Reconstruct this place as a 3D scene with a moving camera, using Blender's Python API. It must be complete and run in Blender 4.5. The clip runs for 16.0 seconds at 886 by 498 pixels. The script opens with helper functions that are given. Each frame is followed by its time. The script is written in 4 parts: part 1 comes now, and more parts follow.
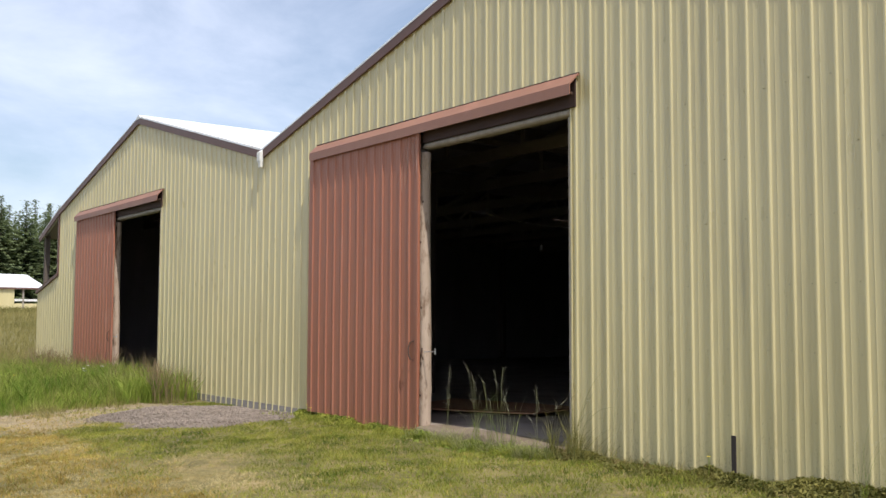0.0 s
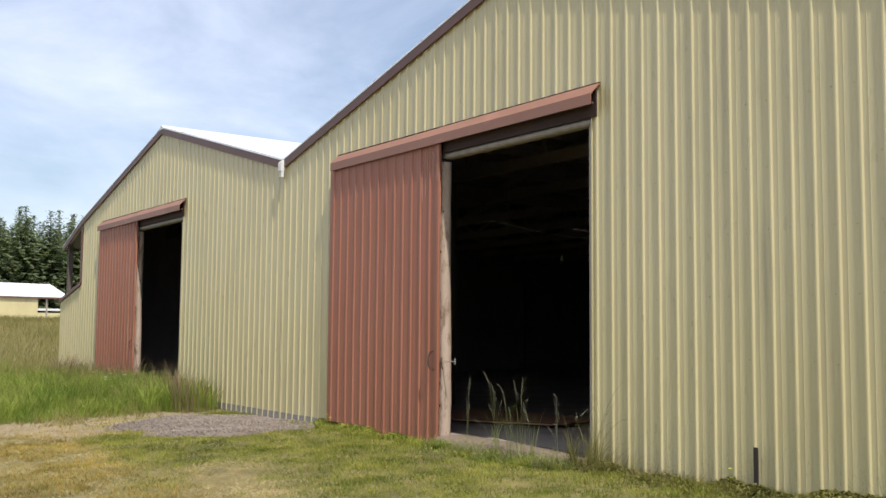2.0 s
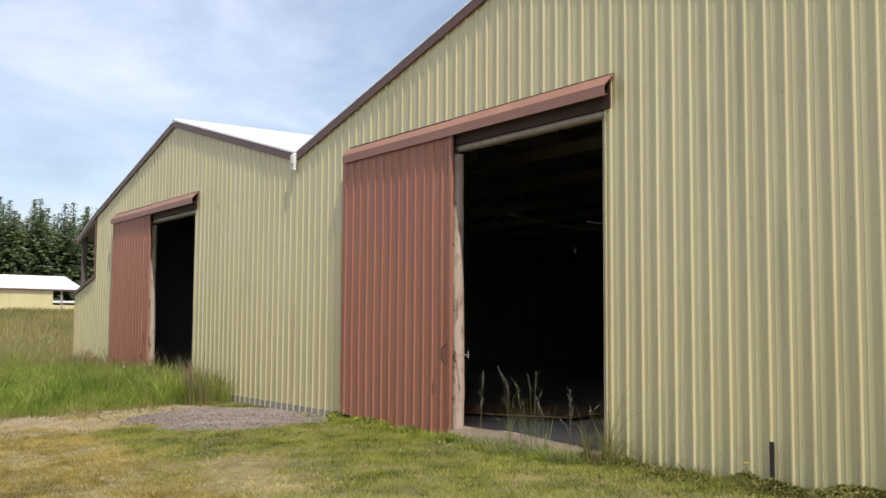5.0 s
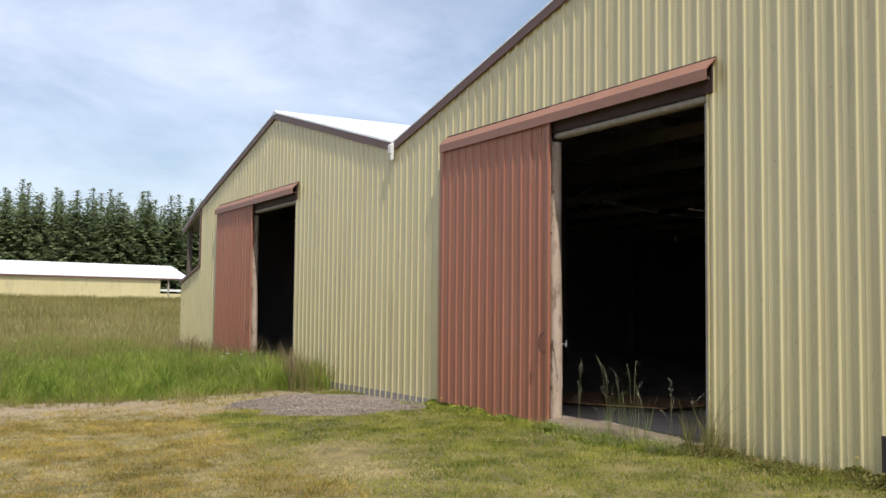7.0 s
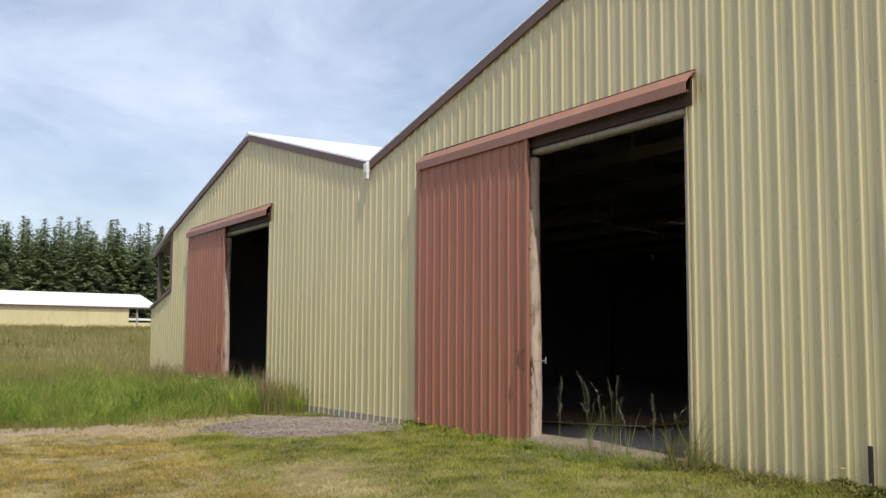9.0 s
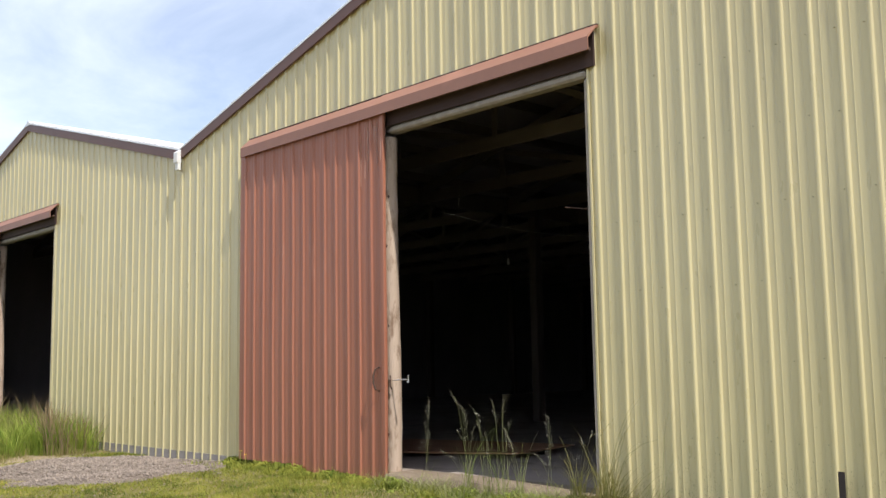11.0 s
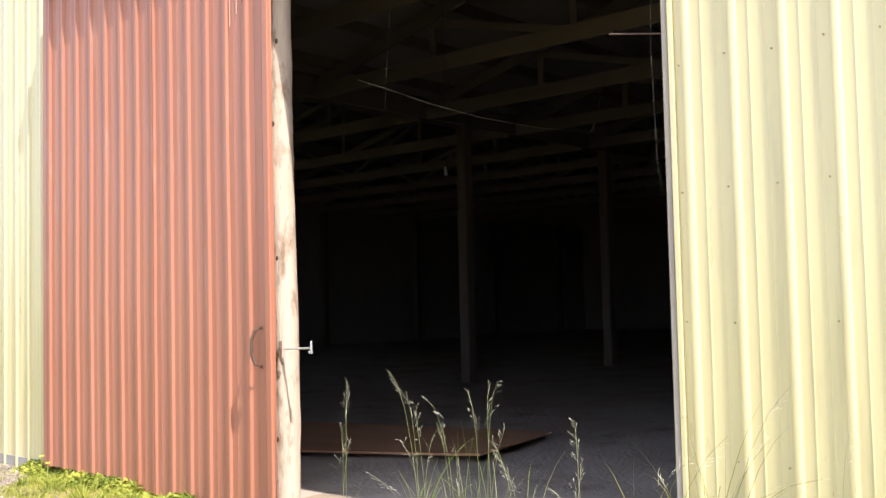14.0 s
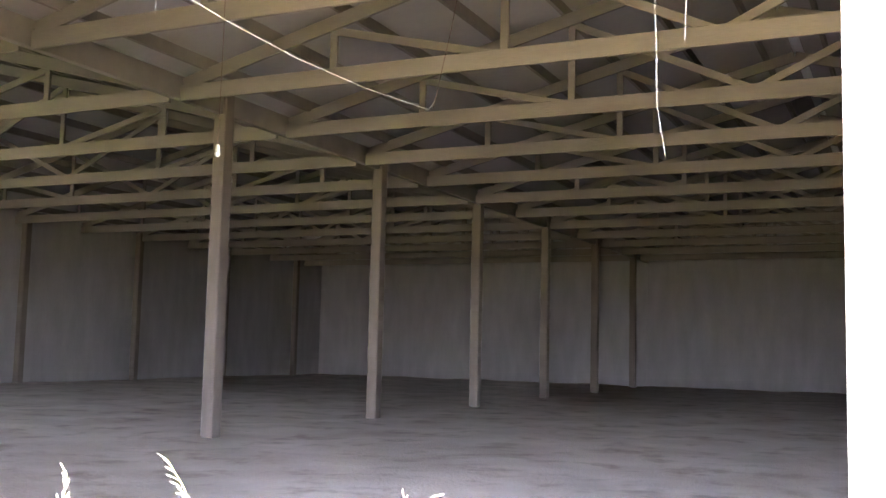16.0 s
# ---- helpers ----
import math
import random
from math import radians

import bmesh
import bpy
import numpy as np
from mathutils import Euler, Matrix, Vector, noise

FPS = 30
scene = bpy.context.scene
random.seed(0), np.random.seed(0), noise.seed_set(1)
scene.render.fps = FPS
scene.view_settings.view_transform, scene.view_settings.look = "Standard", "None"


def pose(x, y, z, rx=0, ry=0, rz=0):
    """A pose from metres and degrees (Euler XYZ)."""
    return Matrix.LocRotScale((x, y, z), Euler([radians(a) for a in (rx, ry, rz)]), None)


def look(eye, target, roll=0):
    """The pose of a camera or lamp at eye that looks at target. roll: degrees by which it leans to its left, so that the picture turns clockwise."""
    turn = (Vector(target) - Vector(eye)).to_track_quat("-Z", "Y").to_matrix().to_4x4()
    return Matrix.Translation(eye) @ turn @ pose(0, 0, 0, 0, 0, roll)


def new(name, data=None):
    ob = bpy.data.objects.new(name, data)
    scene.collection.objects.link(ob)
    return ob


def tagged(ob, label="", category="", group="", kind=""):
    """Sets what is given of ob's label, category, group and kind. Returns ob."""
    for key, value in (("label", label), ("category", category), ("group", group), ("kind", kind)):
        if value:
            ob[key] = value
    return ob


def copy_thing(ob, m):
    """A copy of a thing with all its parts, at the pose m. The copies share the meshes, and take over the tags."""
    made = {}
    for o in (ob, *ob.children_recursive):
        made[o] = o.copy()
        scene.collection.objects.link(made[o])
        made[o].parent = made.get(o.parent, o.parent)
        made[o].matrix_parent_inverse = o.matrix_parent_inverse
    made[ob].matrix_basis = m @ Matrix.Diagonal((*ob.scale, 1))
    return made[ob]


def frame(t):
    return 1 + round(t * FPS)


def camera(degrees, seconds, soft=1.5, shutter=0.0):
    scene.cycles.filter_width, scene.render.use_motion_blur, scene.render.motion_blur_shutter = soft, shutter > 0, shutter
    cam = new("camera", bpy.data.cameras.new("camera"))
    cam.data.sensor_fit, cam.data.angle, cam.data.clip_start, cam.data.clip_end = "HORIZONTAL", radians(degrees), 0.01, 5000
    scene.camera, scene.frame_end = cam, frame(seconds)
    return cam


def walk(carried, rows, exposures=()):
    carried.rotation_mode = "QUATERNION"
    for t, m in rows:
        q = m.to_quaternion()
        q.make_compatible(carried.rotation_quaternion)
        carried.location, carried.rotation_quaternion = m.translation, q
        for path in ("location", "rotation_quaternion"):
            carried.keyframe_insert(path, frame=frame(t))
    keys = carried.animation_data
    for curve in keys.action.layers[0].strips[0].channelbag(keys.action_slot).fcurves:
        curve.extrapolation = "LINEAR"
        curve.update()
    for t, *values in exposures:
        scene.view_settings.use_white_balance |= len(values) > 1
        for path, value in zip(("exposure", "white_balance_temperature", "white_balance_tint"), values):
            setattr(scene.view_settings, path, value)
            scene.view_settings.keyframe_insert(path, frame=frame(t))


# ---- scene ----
cam = camera(48.0, 16.0)
PATH = [
    (0, (14.083, -7.785, 1.464), (12.479, -6.598, 1.605), 0.2),
    (0.5, (14.078, -7.776, 1.46), (12.466, -6.601, 1.605), 0.4),
    (1, (14.074, -7.768, 1.451), (12.451, -6.608, 1.598), 0.2),
    (1.5, (14.073, -7.772, 1.444), (12.453, -6.609, 1.593), 0.3),
    (2, (14.08, -7.779, 1.44), (12.454, -6.627, 1.604), 0.5),
    (2.5, (14.078, -7.784, 1.445), (12.455, -6.627, 1.608), 0.5),
    (3, (14.089, -7.763, 1.45), (12.455, -6.622, 1.61), 0.5),
    (3.5, (14.078, -7.746, 1.455), (12.442, -6.606, 1.605), 0.4),
    (6, (14.025, -7.747, 1.476), (12.363, -6.642, 1.612), 0.3),
    (6.5, (14.023, -7.742, 1.465), (12.315, -6.711, 1.594), 0.8),
    (7, (14.018, -7.754, 1.458), (12.273, -6.785, 1.581), 0.6),
    (7.5, (14.03, -7.747, 1.432), (12.263, -6.819, 1.554), 0.8),
    (8, (14.034, -7.744, 1.4), (12.276, -6.8, 1.532), 1.4),
    (8.5, (13.974, -7.771, 1.364), (12.209, -6.849, 1.547), 1.1),
    (9, (13.84, -7.758, 1.299), (12.128, -6.741, 1.481), 0.3),
    (9.2, (13.684, -7.721, 1.291), (12.02, -6.628, 1.477), -0.6),
    (11.5, (11.054, -6.537, 1.197), (9.624, -5.153, 1.388), -0.6),
    (12, (10.515, -6.04, 1.268), (9.126, -4.604, 1.353), -1.4),
    (12.5, (9.924, -5.568, 1.269), (8.554, -4.116, 1.397), -1.5),
    (13, (9.383, -5.061, 1.288), (8.064, -3.56, 1.374), -1.4),
    (13.5, (8.785, -4.609, 1.342), (7.486, -3.092, 1.444), -1.3),
    (14, (8.243, -4.207, 1.317), (6.925, -2.707, 1.421), -1.3),
    (14.5, (7.667, -3.738, 1.321), (6.361, -2.224, 1.354), -1.4),
    (15, (7.164, -3.329, 1.311), (5.906, -1.777, 1.414), 0.5),
    (15.5, (6.621, -2.812, 1.295), (5.551, -1.129, 1.451), -1.2),
    (15.8, (6.305, -2.518, 1.282), (5.289, -0.799, 1.382), -1.1),
    (16, (6.096, -2.317, 1.246), (5.247, -0.517, 1.437), 1.3),
]
EXPOSURES = [(t, stops, kelvin, tint) for t, stops, kelvin, tint in (
    (0, 0.22, 6500, 10), (6.0, 0.18, 6500, 10), (9.2, 0.08, 6500, 10), (11.5, 0.66, 6500, 10), (12.5, 1.0, 6500, 10), (13.5, 1.40, 6500, 11),
    (14.5, 1.98, 6480, 13), (15.0, 2.5, 6480, 14), (15.5, 3.35, 6420, 18), (15.8, 4.8, 6320, 19), (16.0, 6.5, 6250, 18))]
walk(cam, [(t, look(e, g, r)) for t, e, g, r in PATH], EXPOSURES)
SKY_STRENGTH, SUN_STRENGTH = 0.118, 3.8

# ---- world, sun and sky ----
SUN_AZ, SUN_EL = 78.7, 58.0   # degrees from the wall's outward normal towards +x; elevation
sx = math.cos(radians(SUN_EL)) * math.sin(radians(SUN_AZ))
sy = -math.cos(radians(SUN_EL)) * math.cos(radians(SUN_AZ))
sz = math.sin(radians(SUN_EL))
world = bpy.data.worlds.new("sky")
scene.world = world
world.use_nodes = True
wn, wl = world.node_tree.nodes, world.node_tree.links
sky = wn.new("ShaderNodeTexSky")
sky.sky_type, sky.sun_disc = "NISHITA", False
sky.sun_elevation = radians(SUN_EL)
sky.sun_rotation = math.atan2(sx, sy)
sky.air_density, sky.dust_density, sky.ozone_density = 1.0, 1.3, 1.4
wtc = wn.new("ShaderNodeTexCoord")
wmap = wn.new("ShaderNodeMapping")
wmap.inputs["Scale"].default_value = (1.6, 2.2, 4.5)
wmap.inputs["Rotation"].default_value = (0.3, 0.2, 0.5)
wnoise = wn.new("ShaderNodeTexNoise")
wnoise.inputs["Scale"].default_value = 1.7
wnoise.inputs["Detail"].default_value = 9.0
wnoise.inputs["Roughness"].default_value = 0.58
wnoise.inputs["Distortion"].default_value = 0.5
wramp = wn.new("ShaderNodeValToRGB")
wramp.color_ramp.elements[0].position, wramp.color_ramp.elements[1].position = 0.36, 0.80
wramp.color_ramp.elements[0].color = (0.14, 0.14, 0.14, 1)
wramp.color_ramp.elements[1].color = (0.68, 0.68, 0.68, 1)
wmix = wn.new("ShaderNodeMix")
wmix.data_type = "RGBA"
wmix.inputs["B"].default_value = (8.9, 9.4, 11.1, 1)
wl.new(wtc.outputs["Generated"], wmap.inputs["Vector"])
wl.new(wmap.outputs["Vector"], wnoise.inputs["Vector"])
wl.new(wnoise.outputs["Fac"], wramp.inputs["Fac"])
wl.new(wramp.outputs["Color"], wmix.inputs["Factor"])
wl.new(sky.outputs["Color"], wmix.inputs["A"])
wl.new(wmix.outputs["Result"], wn["Background"].inputs["Color"])
wn["Background"].inputs["Strength"].default_value = SKY_STRENGTH
sun = new("sun", bpy.data.lights.new("sun", "SUN"))
sun.data.energy, sun.data.angle, sun.data.color = SUN_STRENGTH, radians(0.55), (1.0, 0.96, 0.90)
sun.matrix_world = look((0, 0, 0), (-sx, -sy, -sz))


# ---- materials ----
def material(name, dark, light, rough=0.7, scale=3.0, fine=40.0, bump=0.2, metal=0.0, stretch=(1, 1, 1), island=0.0, objvar=0.0,
             dirt=None, dirt_at=(0.55, 0.75), dirt_scale=1.5, dirt_stretch=(1, 1, 1), spec=0.5, bump_dist=0.01, contrast=1.1, grain=0.45):
    """Two scales of colour noise between dark and light, optional dirt patches, fine relief."""
    m = bpy.data.materials.new(name)
    m.use_nodes = True
    n, l = m.node_tree.nodes, m.node_tree.links
    b = n["Principled BSDF"]
    b.inputs["Metallic"].default_value = metal
    b.inputs["Specular IOR Level"].default_value = spec
    geo = n.new("ShaderNodeNewGeometry")
    mp = n.new("ShaderNodeMapping")
    mp.inputs["Scale"].default_value = stretch
    l.new(geo.outputs["Position"], mp.inputs["Vector"])
    n1, n2 = n.new("ShaderNodeTexNoise"), n.new("ShaderNodeTexNoise")
    n1.inputs["Scale"].default_value, n2.inputs["Scale"].default_value = scale, fine
    n1.inputs["Detail"].default_value, n2.inputs["Detail"].default_value = 5, 4
    l.new(mp.outputs["Vector"], n1.inputs["Vector"])
    l.new(mp.outputs["Vector"], n2.inputs["Vector"])
    add = n.new("ShaderNodeMath")
    add.operation = "MULTIPLY_ADD"
    add.inputs[1].default_value = grain
    l.new(n2.outputs["Fac"], add.inputs[0])
    sc = n.new("ShaderNodeMath")
    sc.operation = "MULTIPLY_ADD"
    sc.inputs[1].default_value, sc.inputs[2].default_value = contrast, 0.505 - grain / 2 - contrast / 2
    l.new(n1.outputs["Fac"], sc.inputs[0])
    l.new(sc.outputs[0], add.inputs[2])
    value = add.outputs[0]
    for amount, node, socket in ((island, geo, "Random Per Island"), (objvar, None, "Random")):
        if amount:
            src = node or n.new("ShaderNodeObjectInfo")
            v = n.new("ShaderNodeMath")
            v.operation = "MULTIPLY_ADD"
            v.inputs[1].default_value = amount
            l.new(src.outputs[socket], v.inputs[0])
            s2 = n.new("ShaderNodeMath")
            s2.operation = "SUBTRACT"
            s2.inputs[1].default_value = amount / 2
            l.new(value, s2.inputs[0])
            l.new(s2.outputs[0], v.inputs[2])
            value = v.outputs[0]
    mix = n.new("ShaderNodeMix")
    mix.data_type, mix.clamp_factor = "RGBA", True
    mix.inputs["A"].default_value, mix.inputs["B"].default_value = (*dark, 1), (*light, 1)
    l.new(value, mix.inputs["Factor"])
    colour = mix.outputs["Result"]
    if dirt:
        mp2 = n.new("ShaderNodeMapping")
        mp2.inputs["Scale"].default_value = dirt_stretch
        l.new(geo.outputs["Position"], mp2.inputs["Vector"])
        n3 = n.new("ShaderNodeTexNoise")
        n3.inputs["Scale"].default_value, n3.inputs["Detail"].default_value = dirt_scale, 7
        n3.inputs["Roughness"].default_value = 0.65
        l.new(mp2.outputs["Vector"], n3.inputs["Vector"])
        mr = n.new("ShaderNodeMapRange")
        mr.inputs["From Min"].default_value, mr.inputs["From Max"].default_value = dirt_at
        l.new(n3.outputs["Fac"], mr.inputs["Value"])
        mx = n.new("ShaderNodeMix")
        mx.data_type = "RGBA"
        mx.inputs["B"].default_value = (*dirt, 1)
        l.new(colour, mx.inputs["A"])
        l.new(mr.outputs["Result"], mx.inputs["Factor"])
        colour = mx.outputs["Result"]
    l.new(colour, b.inputs["Base Color"])
    rr = n.new("ShaderNodeMapRange")
    rr.inputs["To Min"].default_value, rr.inputs["To Max"].default_value = max(0.05, rough - 0.1), min(1.0, rough + 0.1)
    l.new(n2.outputs["Fac"], rr.inputs["Value"])
    l.new(rr.outputs["Result"], b.inputs["Roughness"])
    if bump:
        bp = n.new("ShaderNodeBump")
        bp.inputs["Strength"].default_value, bp.inputs["Distance"].default_value = bump, bump_dist
        l.new(n2.outputs["Fac"], bp.inputs["Height"])
        l.new(bp.outputs["Normal"], b.inputs["Normal"])
    return m


def leafy(m, amount=0.35):
    """Lets some light through blades and needles."""
    n, l = m.node_tree.nodes, m.node_tree.links
    b, out = n["Principled BSDF"], n["Material Output"]
    tr = n.new("ShaderNodeBsdfTranslucent")
    mx = n.new("ShaderNodeMixShader")
    mx.inputs["Fac"].default_value = amount
    l.new(b.inputs["Base Color"].links[0].from_socket, tr.inputs["Color"])
    l.new(b.outputs["BSDF"], mx.inputs[1])
    l.new(tr.outputs["BSDF"], mx.inputs[2])
    l.new(mx.outputs["Shader"], out.inputs["Surface"])
    return m


M_YELLOW = material("pale_yellow_metal", (0.545, 0.462, 0.236), (0.672, 0.582, 0.318), 0.31, 1.2, 9, 0.05, stretch=(1, 1, 0.25), objvar=0.12,
                    dirt=(0.37, 0.315, 0.18), dirt_at=(0.54, 0.85), dirt_scale=1.1, dirt_stretch=(5, 1, 0.35), spec=0.8)
M_RED = material("red_brown_metal", (0.325, 0.121, 0.070), (0.41, 0.170, 0.106), 0.40, 1.5, 14, 0.05, stretch=(1, 1, 0.25), objvar=0.1,
                 dirt=(0.47, 0.25, 0.18), dirt_at=(0.60, 0.8), dirt_scale=2.0, dirt_stretch=(6, 1, 0.5), spec=0.4)
M_DRIP = material("pale_weathered_paint", (0.42, 0.23, 0.17), (0.54, 0.35, 0.29), 0.8, 6, 30, 0.1)
M_SPLASH = material("dried_mud_splash", (0.33, 0.28, 0.15), (0.48, 0.42, 0.24), 0.95, 6, 40, 0.2, island=0.6)
M_TRACK = material("red_brown_trim", (0.25, 0.118, 0.08), (0.36, 0.175, 0.12), 0.5, 2.0, 20, 0.08, dirt=(0.42, 0.2, 0.14), dirt_at=(0.6, 0.8), dirt_scale=1.3)
M_BROWN = material("brown_trim", (0.11, 0.055, 0.042), (0.165, 0.085, 0.066), 0.5, 2.0, 22, 0.06)
M_ROOF = material("white_roof_metal", (0.70, 0.71, 0.72), (0.82, 0.83, 0.84), 0.45, 0.5, 6, 0.03, dirt=(0.55, 0.54, 0.5), dirt_at=(0.62, 0.85), dirt_scale=0.7)
M_WHITE = material("white_flashing", (0.68, 0.67, 0.64), (0.82, 0.81, 0.78), 0.5, 4, 30, 0.1)
M_RAW = material("weathered_pale_wood", (0.35, 0.255, 0.18), (0.60, 0.465, 0.365), 0.85, 3.0, 30, 0.5, stretch=(3, 3, 0.35),
                 dirt=(0.22, 0.14, 0.09), dirt_at=(0.52, 0.66), dirt_scale=4.5, dirt_stretch=(2, 2, 0.7))
M_GREY = material("grey_wood", (0.20, 0.17, 0.145), (0.42, 0.37, 0.31), 0.85, 3.0, 35, 0.4, stretch=(3, 3, 0.35))
M_BEAM = material("rough_brown_timber", (0.125, 0.103, 0.09), (0.19, 0.16, 0.14), 0.9, 2.5, 30, 0.4, stretch=(0.4, 2, 2), objvar=0.2)
# near-black: the shade under the hood is put into this board's colour
M_TRACKBOARD = material("hood_shaded_board", (0.03, 0.014, 0.011), (0.06, 0.03, 0.024), 0.8, 3, 25, 0.3)
M_POST = material("brown_post_timber", (0.08, 0.062, 0.05), (0.15, 0.12, 0.098), 0.9, 2.5, 30, 0.4, stretch=(2, 2, 0.4))
M_INNER = material("dull_inner_sheathing", (0.17, 0.155, 0.155), (0.26, 0.24, 0.24), 0.9, 1.5, 14, 0.3, stretch=(2, 2, 0.5))
M_LINING = material("dusty_roof_lining", (0.24, 0.215, 0.21), (0.33, 0.30, 0.29), 0.9, 0.8, 10, 0.3)
M_CONC = material("grey_concrete", (0.24, 0.215, 0.19), (0.39, 0.35, 0.31), 0.9, 3, 40, 0.4, dirt=(0.14, 0.12, 0.1), dirt_at=(0.55, 0.75), dirt_scale=3)
M_FLOOR = material("dusty_packed_floor", (0.225, 0.18, 0.148), (0.385, 0.32, 0.272), 0.95, 0.9, 25, 0.6, contrast=1.7, dirt=(0.15, 0.115, 0.09), dirt_at=(0.52, 0.72), dirt_scale=1.6, bump_dist=0.02)
M_SILL = material("earthy_concrete", (0.15, 0.112, 0.074), (0.28, 0.215, 0.15), 0.95, 4, 40, 0.6, dirt=(0.16, 0.12, 0.08), dirt_at=(0.5, 0.68), dirt_scale=4, bump_dist=0.02)
M_PLY = material("brown_plywood", (0.24, 0.115, 0.06), (0.40, 0.21, 0.11), 0.85, 2.5, 25, 0.3, stretch=(0.4, 2, 1))
M_IRON = material("rusty_iron", (0.05, 0.035, 0.03), (0.16, 0.09, 0.06), 0.7, 10, 60, 0.4, metal=0.4)
M_STEEL = material("galvanised_steel", (0.45, 0.45, 0.46), (0.68, 0.68, 0.69), 0.4, 10, 60, 0.2, metal=0.7)
M_SCREW = material("weathered_screw", (0.30, 0.26, 0.15), (0.50, 0.44, 0.27), 0.6, 20, 80, 0.0, metal=0.2)
M_CORD = material("pale_cord", (0.20, 0.185, 0.16), (0.34, 0.32, 0.29), 0.8, 10, 60, 0.1)
M_GLASS = material("dusty_porcelain", (0.42, 0.40, 0.37), (0.55, 0.53, 0.5), 0.25, 10, 60, 0.0)
M_STAKE = material("dark_stake_steel", (0.018, 0.014, 0.013), (0.05, 0.036, 0.03), 0.75, 8, 50, 0.3)
M_GRAVEL = material("grey_gravel_bed", (0.13, 0.10, 0.078), (0.29, 0.235, 0.185), 0.95, 2.0, 45, 1.0, bump_dist=0.03)
M_STONE = material("gravel_stone", (0.12, 0.095, 0.076), (0.34, 0.275, 0.22), 0.9, 6, 60, 0.3, island=0.9)
M_LAWN = leafy(material("dry_mown_grass", (0.185, 0.128, 0.022), (0.66, 0.475, 0.14), 0.75, 2.1, 13.0, 0.0, island=0.45, contrast=2.4, grain=1.3, spec=0.2))
M_GREEN = leafy(material("green_mown_grass", (0.065, 0.112, 0.010), (0.41, 0.415, 0.078), 0.75, 2.0, 12.0, 0.0, island=0.45, contrast=2.2, grain=1.3, spec=0.2))
M_HAY = leafy(material("straw_clippings", (0.38, 0.295, 0.12), (0.72, 0.60, 0.31), 0.8, 3.0, 16.0, 0.0, island=0.5, contrast=1.6, grain=0.9, spec=0.2))
M_TALL = leafy(material("tall_meadow_grass", (0.10, 0.185, 0.018), (0.37, 0.43, 0.08), 0.7, 1.6, 8.0, 0.0, island=0.65, contrast=3.0,
                        dirt=(0.46, 0.38, 0.19), dirt_at=(0.56, 0.78), dirt_scale=0.8, spec=0.2))
M_FIELD = leafy(material("seeding_meadow_grass", (0.16, 0.155, 0.045), (0.38, 0.32, 0.125), 0.75, 0.12, 1.5, 0.0, island=0.5, contrast=1.8, grain=0.8, spec=0.2))
M_STRAW = leafy(material("pale_grass_stalk", (0.17, 0.20, 0.06), (0.44, 0.42, 0.20), 0.7, 3, 20, 0.0, island=0.6, spec=0.2))
M_SEED = leafy(material("grass_seed_head", (0.42, 0.38, 0.26), (0.70, 0.66, 0.52), 0.7, 6, 30, 0.0, island=0.5, spec=0.4))
M_SEEDY = leafy(material("brown_seeding_grass", (0.17, 0.12, 0.065), (0.36, 0.27, 0.16), 0.75, 2, 12, 0.0, island=0.6, spec=0.2))
M_WEED = leafy(material("dark_weed_leaf", (0.07, 0.08, 0.015), (0.27, 0.24, 0.065), 0.65, 2, 12, 0.0, island=0.8, grain=0.8,
                        dirt=(0.28, 0.19, 0.09), dirt_at=(0.56, 0.70), dirt_scale=3, spec=0.3))
M_PETAL = material("yellow_petal", (0.75, 0.55, 0.02), (0.85, 0.68, 0.05), 0.6, 10, 40, 0.0)
M_NEEDLE = leafy(material("conifer_needles", (0.11, 0.15, 0.075), (0.30, 0.35, 0.17), 0.85, 0.35, 2.5, 0.0, island=0.35, objvar=0.3, spec=0.15), 0.45)
M_BARK = material("conifer_bark", (0.05, 0.036, 0.026), (0.11, 0.08, 0.06), 0.95, 3, 20, 0.6)


def ground_material():
    m = material("lawn_soil", (0.085, 0.075, 0.022), (0.25, 0.20, 0.075), 0.95, 1.8, 16, 0.8, contrast=2.2, grain=1.2, dirt=(0.34, 0.25, 0.12), dirt_at=(0.56, 0.72), dirt_scale=1.1, bump_dist=0.04)
    n, l = m.node_tree.nodes, m.node_tree.links
    b = n["Principled BSDF"]
    old = b.inputs["Base Color"].links[0].from_socket
    for name, dark, light in (("meadow", (0.15, 0.14, 0.045), (0.29, 0.24, 0.11)), ("bare", (0.25, 0.185, 0.12), (0.46, 0.355, 0.25))):
        at = n.new("ShaderNodeAttribute")
        at.attribute_name = name
        nz = n.new("ShaderNodeTexNoise")
        nz.inputs["Scale"].default_value, nz.inputs["Detail"].default_value = 6.0, 8
        geo = n.new("ShaderNodeNewGeometry")
        l.new(geo.outputs["Position"], nz.inputs["Vector"])
        tone = n.new("ShaderNodeMix")
        tone.data_type = "RGBA"
        tone.inputs["A"].default_value, tone.inputs["B"].default_value = (*dark, 1), (*light, 1)
        l.new(nz.outputs["Fac"], tone.inputs["Factor"])
        mx = n.new("ShaderNodeMix")
        mx.data_type = "RGBA"
        l.new(at.outputs["Fac"], mx.inputs["Factor"])
        l.new(old, mx.inputs["A"])
        l.new(tone.outputs["Result"], mx.inputs["B"])
        old = mx.outputs["Result"]
    l.new(old, b.inputs["Base Color"])
    return m


M_GROUND = ground_material()


